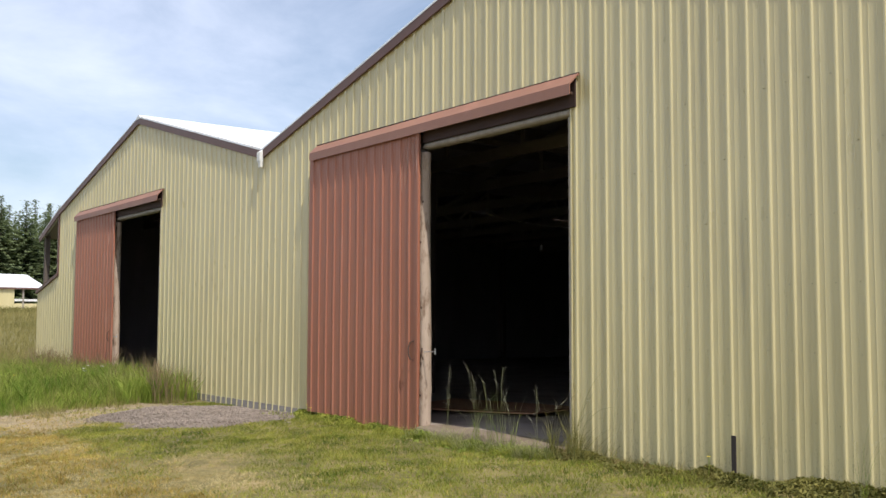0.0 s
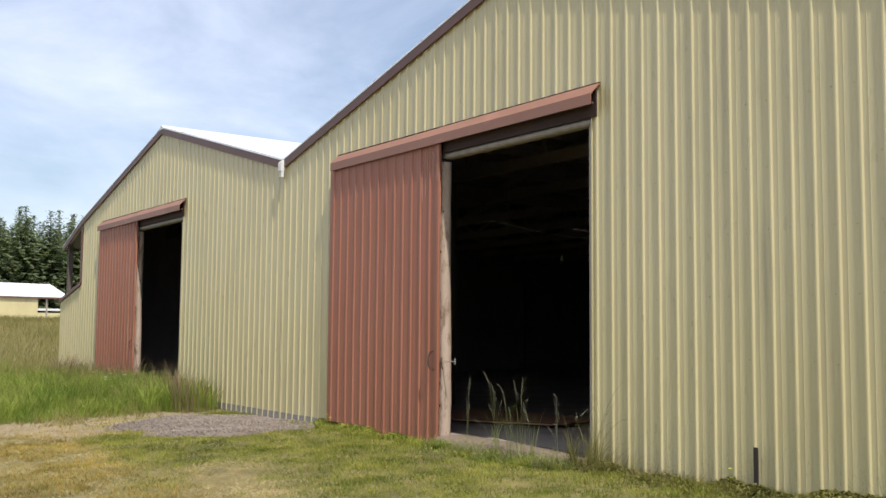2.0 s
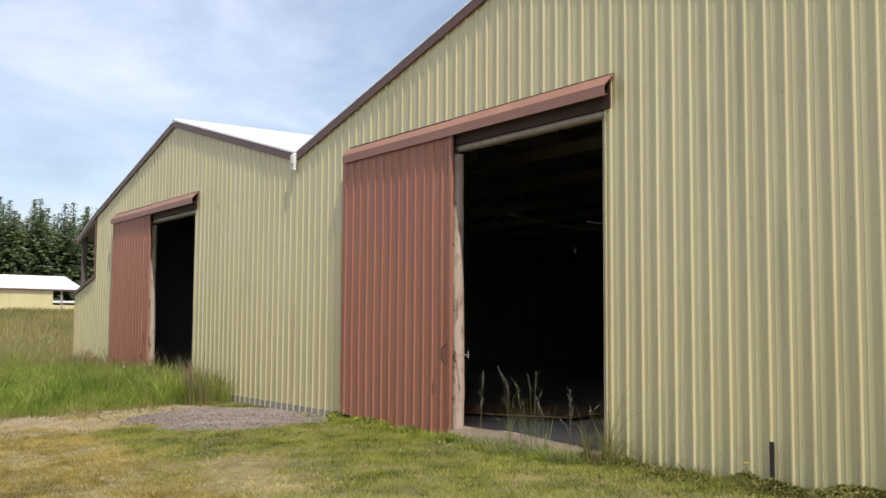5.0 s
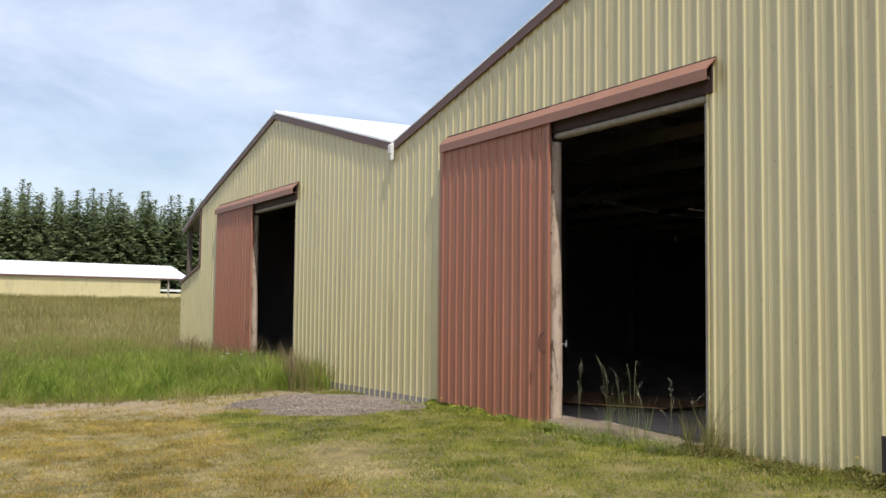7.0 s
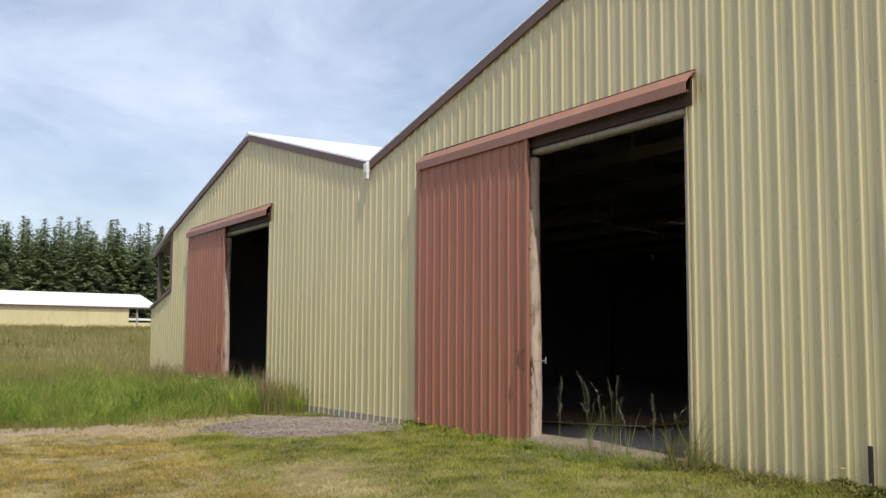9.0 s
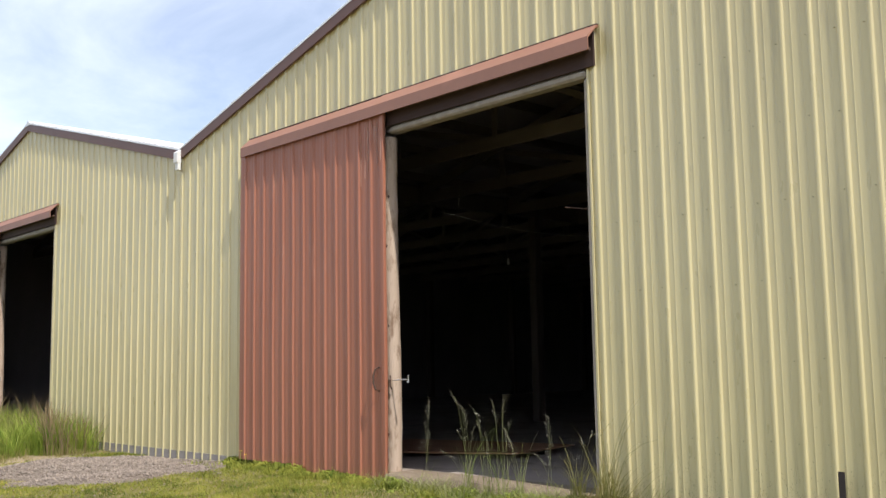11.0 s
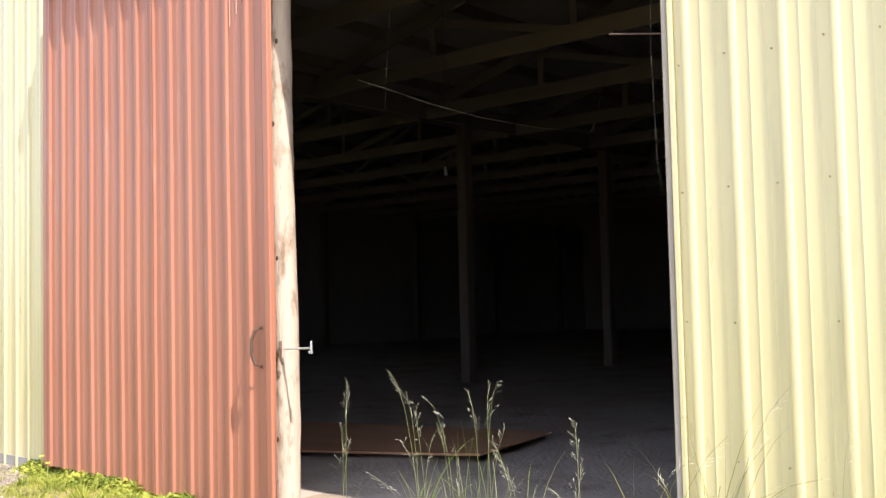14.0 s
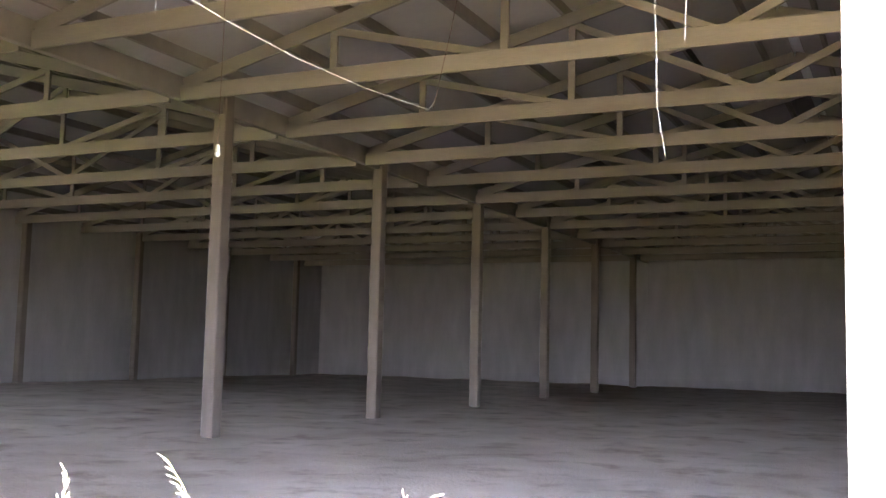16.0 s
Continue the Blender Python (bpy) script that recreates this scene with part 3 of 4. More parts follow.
def make_sliding_door(d0, label):
    door = empty("sliding_door", label, "barn door", (d0, 0, 0), group="barn sliding doors")
    sheets = [(0.13, 0.91), (0.91, 1.825), (1.825, 2.74), (2.74, 3.185)]
    for a, b in sheets:
        part("door_sheet", ribbed_sheet(a, b, 0.265, lambda q: 0.015 + 0.02 * math.sin(q * 2.3) - 0.02 * q, lambda q: LINTEL_Z - 0.2, -0.115, 0.004, 0.2232), M_RED, door)
    for z in (0.25, 1.9, 3.55):
        bm = bmesh.new()
        box(bm, 0.15, 3.15, -0.10, -0.062, z - 0.07, z + 0.07, 0.004)
        part("rail", bm, M_BEAM, door)
    bm = bmesh.new()
    box(bm, 3.125, 3.188, -0.142, -0.112, 0.0, LINTEL_Z - 0.22, 0.008)
    part("edge_trim", bm, M_RED, door)
    bm = bmesh.new()
    tube(bm, [(3.06, -0.120, 1.17), (3.05, -0.160, 1.155), (3.03, -0.175, 1.09), (3.03, -0.175, 1.0), (3.05, -0.160, 0.93), (3.06, -0.120, 0.915)], 0.012, 8)
    part("handle", bm, M_IRON, door, "dark rusty pull handle")
    r = random.Random(8)
    for k in range(16):
        x = 2.62 + 0.56 * math.sqrt(r.random())
        top = LINTEL_Z - 0.25 - r.uniform(0, 0.12)
        bm = box(bmesh.new(), x - r.uniform(0.001, 0.0035), x + r.uniform(0.001, 0.0035), -0.1445 if x > 3.12 else -0.1215, -0.1165, top - r.uniform(0.12, 0.65), top)
        part("drip_stain", bm, M_DRIP, door, "pale weathered drip down the paint")
    return door


FIRST_NEAR, FIRST_FAR = 6.09, -6.28
near = empty("barn", "pale yellow ribbed metal barn with a white roof", "barn", (0, 0, 0), group="twin barns")
far = empty("barn", "pale yellow ribbed metal barn with an open lean-to side", "barn", (0, 0, 0), group="twin barns")
R_NEAR, R_FAR = 4.57, -8.0
make_wall(near, R_NEAR, -1.715, 10.85, 0.0, FIRST_NEAR, lambda q: -0.10 if q < 3.2 else -0.03, "gable_wall")
make_wall(far, R_FAR, -16.28, -1.715, -12.565, FIRST_FAR, lambda q: -0.10, "gable_wall")
make_roof(near, R_NEAR, -1.715, 10.855)
make_roof(far, R_FAR, -16.1, -1.715)
make_trusses(near, R_NEAR)
make_trusses(far, R_FAR)
make_doorway(near, 0.0)
make_doorway(far, -12.565)
make_jamb_pole(near, 0.0)
make_jamb_pole(far, -12.565)
make_sliding_door(0.0, "ribbed red-brown metal sliding door, half open, with a worn timber edge")
make_sliding_door(-12.46, "ribbed red-brown metal sliding door, half open, behind tall grass")

# outer cladding of the near barn's long side
for k in range(33):
    bm = ribbed_sheet(0.02 + k * 0.905, min(0.02 + (k + 1) * 0.905, DEPTH), 0.1, lambda q: -0.1, lambda q: EAVE - 0.03, 0.0)
    bmesh.ops.rotate(bm, verts=bm.verts, matrix=Matrix.Rotation(radians(90), 3, "Z"))
    bmesh.ops.translate(bm, verts=bm.verts, vec=(10.876, 0.0, 0.0))
    part("cladding_sheet", bm, M_YELLOW, near)
# side and back walls, foundations, floors, posts
bm = box(bmesh.new(), 10.75, 10.86, 0.11, DEPTH, -0.3, EAVE + 0.034)
part("side_wall", bm, M_INNER, near)
bm = box(bmesh.new(), -14.34, -14.24, 0.11, DEPTH, -0.3, EAVE + 0.02)
part("side_wall", bm, M_INNER, far)
for barn, x0, x1, ridge in ((near, -1.715, 10.86, R_NEAR), (far, -14.29, -1.72, R_FAR)):
    bm = bmesh.new()
    pts = [(x0, -0.3), (x1, -0.3), (x1, EAVE + 0.03), (ridge, RIDGE + 0.03), (x0, EAVE + 0.03)]
    a = [bm.verts.new((px, DEPTH, pz)) for px, pz in pts]
    b = [bm.verts.new((px, DEPTH + 0.1, pz)) for px, pz in pts]
    bm.faces.new(a)
    bm.faces.new(b[::-1])
    for i in range(5):
        bm.faces.new((a[i], a[(i + 1) % 5], b[(i + 1) % 5], b[i]))
    bmesh.ops.recalc_face_normals(bm, faces=bm.faces)
    part("back_wall", bm, M_INNER, barn)
bm = box(bmesh.new(), -16.27, 3.0, -0.023, -0.001, -0.4, 0.022)
tagged(link_mesh("foundation", bm, M_CONC), "rough grey concrete footing under the cladding", "foundation", kind="structure")


def build_floor():
    gx, gy = np.linspace(-16.2, 10.8, 120), np.concatenate([np.linspace(0.1, 4, 50), np.linspace(4.2, DEPTH, 100)])
    X, Y = np.meshgrid(gx, gy)
    Z = FLOOR_Z + ripple(X * 1.3, Y * 1.4) * 0.8 * smooth(0.3, 1.5, Y)
    idx = np.arange(X.size).reshape(X.shape)
    faces = np.stack([idx[:-1, :-1], idx[:-1, 1:], idx[1:, 1:], idx[1:, :-1]], -1).reshape(-1, 4)
    f = stuff("floor", np.stack([X, Y, Z], -1).reshape(-1, 3), faces, M_FLOOR, "dusty grey packed floor inside the barns", "floor")
    f["kind"] = "structure"
    f.data.polygons.foreach_set("use_smooth", np.ones(len(faces), bool))


build_floor()
def threshold(d0):
    """A worn earthy sill: uneven on top, crumbled along its front, running in under the floor's dust."""
    nx, ny = 72, 16
    gx, gy = np.linspace(d0 + OPEN_X0 - 0.1, d0 + OPEN_X1 + 0.05, nx), np.linspace(0, 1, ny)
    X, V = np.meshgrid(gx, gy)
    front = -0.15 - 0.07 * mottle(X, 0 * X, 0.35, 1)
    Y = front + (0.32 - front) * V
    Z = FLOOR_Z + 0.002 + 0.025 * (mottle(X, Y, 0.16) - 0.5) * smooth(0.75, 0.4, V) - 0.05 * smooth(0.28, 0.0, V) * mottle(X, Y, 0.1, 3) - 0.03 * smooth(0.93, 1.0, V)
    Z[0], Y[0] = -0.3, front[0]
    idx = np.arange(X.size).reshape(X.shape)
    faces = np.stack([idx[:-1, :-1], idx[:-1, 1:], idx[1:, 1:], idx[1:, :-1]], -1).reshape(-1, 4)
    t = stuff("threshold", np.stack([X, Y, Z], -1).reshape(-1, 3), faces, M_SILL, "worn earthy concrete threshold at the barn doorway", "threshold")
    t["kind"] = "structure"


threshold(0.0)
threshold(-12.565)
y = 3.58
while y < DEPTH:
    bm = bmesh.new()
    box(bm, -1.80, -1.62, y - 0.09, y + 0.09, 0.0, EAVE - 0.02, 0.012)
    part("post", bm, M_POST, near, "square timber post under the valley")
    bm = bmesh.new()
    box(bm, 10.56, 10.74, y - 0.09, y + 0.09, 0.0, EAVE - 0.1, 0.012)
    part("post", bm, M_POST, near)
    bm = bmesh.new()
    box(bm, -14.22, -14.04, y - 0.09, y + 0.09, 0.0, EAVE - 0.1, 0.012)
    part("post", bm, M_POST, far)
    y += 4.09
bm = bmesh.new()
beam(bm, (-1.71, 0.1, 4.2), (-1.71, DEPTH, 4.2), 0.09, 0.28)
part("valley_girder", bm, M_BEAM, near)
# lean-to: sill trim, corner post and outer post
bm = bmesh.new()
beam(bm, (-16.33, -0.035, 2.20), (-14.2, -0.035, 2.655), 0.06, 0.10)
part("sill_trim", bm, M_BROWN, far, "dark brown trim on the sloping lean-to sill")
bm = box(bmesh.new(), -14.26, -14.16, -0.05, 0.1, 2.66, roof_z(-14.2, R_FAR) - 0.06, 0.004)
part("corner_trim", bm, M_BROWN, far)
bm = box(bmesh.new(), -15.86, -15.72, 0.02, 0.16, 2.3, roof_z(-15.8, R_FAR) - 0.02, 0.01)
part("lean_to_post", bm, M_POST, far)
for yy in (4.0, 8.0, 12.0):
    bm = box(bmesh.new(), -15.86, -15.72, yy, yy + 0.14, -0.2, roof_z(-15.8, R_FAR) - 0.02, 0.01)
    part("lean_to_post", bm, M_POST, far)
bm = box(bmesh.new(), -16.28, -16.2, 0.11, DEPTH, -0.3, 2.05)
part("lean_to_wall", bm, M_YELLOW, far)
# valley outlet
bm = bmesh.new()
prism(bm, [(-0.05, 4.42), (-0.125, 4.37), (-0.125, 4.22), (-0.10, 4.18), (-0.05, 4.22)], -1.78, -1.66)
bmesh.ops.bevel(bm, geom=list(bm.edges), offset=0.008, segments=1, affect="EDGES")
box(bm, -1.75, -1.66, -0.11, -0.06, 4.10, 4.21, 0.006)
part("valley_outlet", bm, M_WHITE, near, "bent white flashing at the valley between the roofs")


# ---- grass ----
rng = np.random.default_rng(7)


def blades(name, xy, height, width, mat, label, category, lean=0.35, segments=2, base=None, way=None):
    """Many tapering blades of grass in one mesh: roots xy, one height and width each, bending over as they rise."""
    n = len(xy)
    z0 = lie(xy[:, 0], xy[:, 1]) - 0.01 if base is None else base
    root = np.column_stack([xy, z0])
    a = rng.uniform(0, math.tau, n) if way is None else way + rng.normal(0, 0.5, n)
    bend = np.column_stack([np.cos(a), np.sin(a), np.zeros(n)]) * (height * lean * rng.uniform(0.2, 1.3, n))[:, None]
    f = rng.uniform(0, math.tau, n)
    side = np.column_stack([np.cos(f), np.sin(f), np.zeros(n)]) * (width / 2)[:, None]
    up = np.column_stack([np.zeros(n), np.zeros(n), height])
    per = 2 * segments + 1
    V = np.zeros((n, per, 3))
    for s in range(segments):
        k = s / segments
        mid = root + up * k * (1 - 0.12 * k) + bend * k * k
        w = side * (1 - 0.45 * k)
        V[:, 2 * s], V[:, 2 * s + 1] = mid - w, mid + w
    V[:, -1] = root + up * 0.88 + bend
    tri = []
    for s in range(segments - 1):
        tri += [(2 * s, 2 * s + 1, 2 * s + 3), (2 * s, 2 * s + 3, 2 * s + 2)]
    tri.append((2 * segments - 2, 2 * segments - 1, 2 * segments))
    F = (np.arange(n) * per)[:, None, None] + np.array(tri)[None]
    return stuff(name, V.reshape(-1, 3), F.reshape(-1, 3), mat, label, category)


def tussocks(centres, per, spread):
    """Roots gathered round tussock centres, with the way each blade leans out and a height factor for each tussock."""
    n = len(centres)
    a, d = rng.uniform(0, math.tau, (n, per)), np.abs(rng.normal(0, spread, (n, per)))
    p = np.stack([centres[:, :1] + np.cos(a) * d, centres[:, 1:] + np.sin(a) * d], -1).reshape(-1, 2)
    p[:, 1] = np.minimum(p[:, 1], -0.05)
    return p, a.ravel(), np.repeat(rng.uniform(0.6, 1.15, n), per)


def scatter(n, x0, x1, y0, y1, keep):
    p = np.column_stack([rng.uniform(x0, x1, n), rng.uniform(y0, y1, n)])
    return p[keep(p[:, 0], p[:, 1])]


def gravel_at(x, y):
    """1 inside the gravel patch, falling to 0 at its rim."""
    x, y = np.asarray(x, float), np.asarray(y, float)
    u, v = (x + 1.2) / 2.25, (y + 1.32) / 1.5
    wob = 0.10 * np.sin(3.1 * x) + 0.08 * np.sin(4.3 * y + x)
    return 1 - smooth(0.72, 1.0, np.sqrt(u * u + v * v) + wob)


def clippings(x, y):
    """The pale swathe that the mower left: a bent band on the green side."""
    line = -3.05 - 0.10 * (x - 3.2) + 0.25 * np.sin(1.1 * x)
    return smooth(0.75, 0.1, np.abs(y - line) + 0.5 * (mottle(x, y, 0.3) - 0.5)) * smooth(2.2, 3.0, x) * smooth(6.8, 4.2, x)


def dry(x, y):
    """Where the lawn has browned: out from the wall, and in patches."""
    return smooth(-3.3, -4.3, y + 0.12 * (x - 4) + 1.1 * (mottle(x, y, 0.9) - 0.5)) * smooth(9.5, 7.0, x + 1.5 * (mottle(x, y, 1.3, 3) - 0.5))


# mown lawn: green, browned, straw patches
p = scatter(440000, -3.5, 11.5, -8.5, -0.05, lambda x, y: (meadow_edge(x, y) > 0.1) & (rng.random(len(x)) > bare(x, y) * (0.2 + 0.55 * mottle(x, y, 0.35))) & (gravel_at(x, y) < 0.25)
            & ~((x > 3.15) & (x < 6.0) & (y > -0.2)))
px, py = p[:, 0], p[:, 1]
h = rng.uniform(0.02, 0.055, len(p)) * (0.35 + 0.8 * mottle(px, py, 0.12) + 0.6 * mottle(px, py, 0.5, 1))
w = rng.uniform(0.005, 0.011, len(p))
pick = rng.random(len(p))
brown = dry(px, py)
tan = 0.9 * smooth(0.50, 0.72, 0.55 * mottle(px, py, 0.6, 5) + 0.45 * mottle(px, py, 0.16, 7)) * brown + 0.95 * clippings(px, py) + 0.10 * smooth(0.5, 0.8, mottle(px, py, 0.35, 8)) + 0.55 * bare(px, py)
is_tan = pick < tan
is_brown = ~is_tan & (rng.random(len(p)) < 0.08 + 0.8 * brown)
is_green = ~is_tan & ~is_brown
blades("lawn_grass", p[is_green], h[is_green] * 1.15, w[is_green], M_GREEN, "short green mown lawn near the barn wall", "grass", 0.8, 1)
blades("dry_lawn_grass", p[is_brown], h[is_brown], w[is_brown], M_LAWN, "short browned mown lawn", "grass", 0.8, 1)
blades("straw_grass", p[is_tan], h[is_tan] * 0.7, w[is_tan], M_HAY, "pale straw patches and clippings in the lawn", "grass", 1.6, 1)

# uncut meadow in tussocks
c = scatter(9500, -24, -1.0, -10.5, -0.1, lambda x, y: (meadow_edge(x, y) < -0.02) & (rng.random(len(x)) < 0.10 + 0.90 * smooth(-17, -8, x)))
p, way, size = tussocks(c, 22, 0.13)
rise = 0.5 + 0.5 * smooth(0.1, -1.2, meadow_edge(p[:, 0], p[:, 1]))
h = rng.uniform(0.25, 0.68, len(p)) * rise * size * (0.65 + 0.6 * mottle(p[:, 0], p[:, 1], 1.2))
blades("tall_grass", p, h, rng.uniform(0.005, 0.012, len(p)) * (1 + 0.05 * np.clip(-6 - p[:, 0], 0, 20)), M_TALL, "tall uncut green grass beside the barn wall", "grass", 0.8, 3, way=way)
c = scatter(3800, -24, -1.0, -10.5, -0.1, lambda x, y: (meadow_edge(x, y) < -0.05) & (rng.random(len(x)) < 0.25 + 0.75 * mottle(x, y, 1.4, 2)))
p, way, size = tussocks(c, 11, 0.16)
blades("seeding_grass", p, rng.uniform(0.42, 0.85, len(p)) * size * (0.6 + 0.4 * smooth(0.0, -1.5, meadow_edge(p[:, 0], p[:, 1]))), rng.uniform(0.004, 0.010, len(p)), M_FIELD, "pale seeding grass stalks over the meadow", "grass", 0.35, 3, way=way)
p = scatter(150000, -76, -6, -24, 22, lambda x, y: (meadow_edge(x, y) < -0.5) & (rng.random(len(x)) < (0.35 + 20.0 / (14 - x)) * smooth(-5, -13, x)) & ~((x > -16.6) & (y > -0.05)))
far_size = 0.7 + np.clip((-10 - p[:, 0]) / 40, 0, 1.6)
blades("meadow_grass", p, rng.uniform(0.25, 0.68, len(p)) * (0.6 + 0.6 * mottle(p[:, 0], p[:, 1], 1.8, 4)), rng.uniform(0.010, 0.026, len(p)) * far_size, M_FIELD, "tan seeding meadow grass up to the far shed", "grass", 0.45, 2)
c = scatter(170, -14.5, -3.7, -0.9, -0.1, lambda x, y: (meadow_edge(x, y) < 0.2) & (mottle(x, y, 0.7, 6) > 0.35))
p, way, size = tussocks(c, 15, 0.09)
blades("seeding_grass", p, rng.uniform(0.6, 1.05, len(p)) * size, rng.uniform(0.008, 0.018, len(p)), M_SEEDY, "brown seeding grass along the barn wall", "grass", 0.3, 3, way=way)
c = scatter(5200, -6.5, 0.5, -9.5, -0.3, lambda x, y: (np.abs(meadow_edge(x, y) - 0.15) < 0.75) & (rng.random(len(x)) < 0.75 - 0.7 * np.abs(meadow_edge(x, y))) & (gravel_at(x, y) < 0.2))
p, way, size = tussocks(c, 10, 0.06)
blades("meadow_fringe", p, rng.uniform(0.05, 0.22, len(p)) * size, rng.uniform(0.004, 0.009, len(p)), M_FIELD, "short dry grass fraying out from the meadow's edge", "grass", 0.9, 2, way=way)
# the rank green clump that ends at the gravel
c = scatter(230, -8.5, -3.7, -1.4, -0.12, lambda x, y: meadow_edge(x, y) < 0.15)
p, way, size = tussocks(c, 32, 0.10)
blades("tall_grass", p, rng.uniform(0.35, 0.74, len(p)) * size, rng.uniform(0.006, 0.013, len(p)), M_TALL, "rank green grass clump against the barn wall", "grass", 0.6, 3, way=way)


def weed_mat(name, n, x0, x1, depth, tallest, mat, label):
    """A low ragged mat of small broad leaves lying against the foot of the wall, heaped in places and thin in others."""
    x, y = rng.uniform(x0, x1, n), -0.04 - np.abs(rng.normal(0, depth, n))
    heap = smooth(0.12, 0.75, mottle(x, y * 1.5, 0.38, 9)) * np.clip(1.1 + y / (2.2 * depth), 0.05, 1)
    keep = (rng.random(n) < 0.3 + heap) & ~((x > 3.2) & (x < 6.0) & (y > -0.17))
    x, y, heap = x[keep], y[keep], heap[keep]
    m = len(x)
    z = lie(x, y) + tallest * heap * rng.random(m) ** 0.7
    a, tilt = rng.uniform(0, math.tau, m), rng.uniform(-0.5, 0.9, m)
    size = rng.uniform(0.010, 0.030, m)[:, None]
    out = np.column_stack([np.cos(a) * np.cos(tilt), np.sin(a) * np.cos(tilt), np.sin(tilt)])
    side = np.column_stack([-np.sin(a), np.cos(a), rng.normal(0, 0.4, m)])
    at = np.column_stack([x, y, z])
    quad = np.stack([at - out * size, at - side * size * 0.55, at + out * size * 1.3, at + side * size * 0.55], 1)
    quad[:, :, 1] = np.minimum(quad[:, :, 1], -0.037)
    stuff(name, quad.reshape(-1, 3), np.arange(4 * m).reshape(m, 4), mat, label, "weeds")


weed_mat("weed_mat", 6000, 3.3, 6.1, 0.30, 0.10, M_TALL, "low green weeds in front of the threshold")
weed_mat("weed_mat", 46000, 5.75, 10.8, 0.24, 0.13, M_WEED, "dark ragged broad-leaved weeds along the wall foot")
weed_mat("weed_mat", 9000, -0.4, 3.5, 0.14, 0.13, M_GREEN, "green weeds along the foot of the sliding door")
# clippings and thin grass along the wall, the jamb and the threshold
p = scatter(6500, 5.6, 10.7, -0.7, -0.05, lambda x, y: rng.random(len(x)) < np.clip(0.9 + y * 1.2, 0.02, 1) * mottle(x, y, 0.25, 4))
p = p[~((p[:, 0] < 5.99) & (p[:, 1] > -0.3))]
blades("weed_fringe", p, rng.uniform(0.03, 0.15, len(p)), rng.uniform(0.004, 0.010, len(p)), M_WEED, "thin straggling grass along the wall foot", "weeds", 1.2, 2)
c = scatter(22, 5.95, 6.6, -0.45, -0.12, lambda x, y: rng.random(len(x)) < 1.2 - np.abs(x - 6.2))
p, way, size = tussocks(c, 13, 0.05)
blades("weed_fringe", p, rng.uniform(0.08, 0.46, len(p)) * size, rng.uniform(0.003, 0.007, len(p)), M_WEED, "ragged green grass clump at the jamb", "weeds", 0.85, 3, way=way * 0.5)
c = scatter(120, 3.35, 6.1, -0.55, -0.21, lambda x, y: rng.random(len(x)) < 0.35 + 0.25 * (x - 3.4))
p, way, size = tussocks(c, 18, 0.04)
p[:, 1] = np.minimum(p[:, 1], -0.20)
blades("weed_fringe", p, rng.uniform(0.08, 0.26, len(p)) * size, rng.uniform(0.003, 0.008, len(p)), M_STRAW, "straggling pale grass at the threshold", "weeds", 1.0, 3, way=way)
c = scatter(170, 3.2, 6.1, -0.5, -0.21, lambda x, y: y > -10)
p, way, size = tussocks(c, 20, 0.05)
p[:, 1] = np.minimum(p[:, 1], -0.20)
blades("weed_fringe", p, rng.uniform(0.05, 0.15, len(p)) * size, rng.uniform(0.004, 0.009, len(p)), M_GREEN, "green grass grown up against the threshold", "weeds", 0.9, 2, way=way)
c = scatter(110, -0.6, 3.4, -0.5, -0.15, lambda x, y: mottle(x, y, 0.5, 2) > 0.45)
p, way, size = tussocks(c, 12, 0.04)
blades("weed_fringe", p, rng.uniform(0.05, 0.17, len(p)) * size, rng.uniform(0.004, 0.010, len(p)), M_GREEN, "green grass along the foot of the door", "weeds", 1.0, 2, way=way)


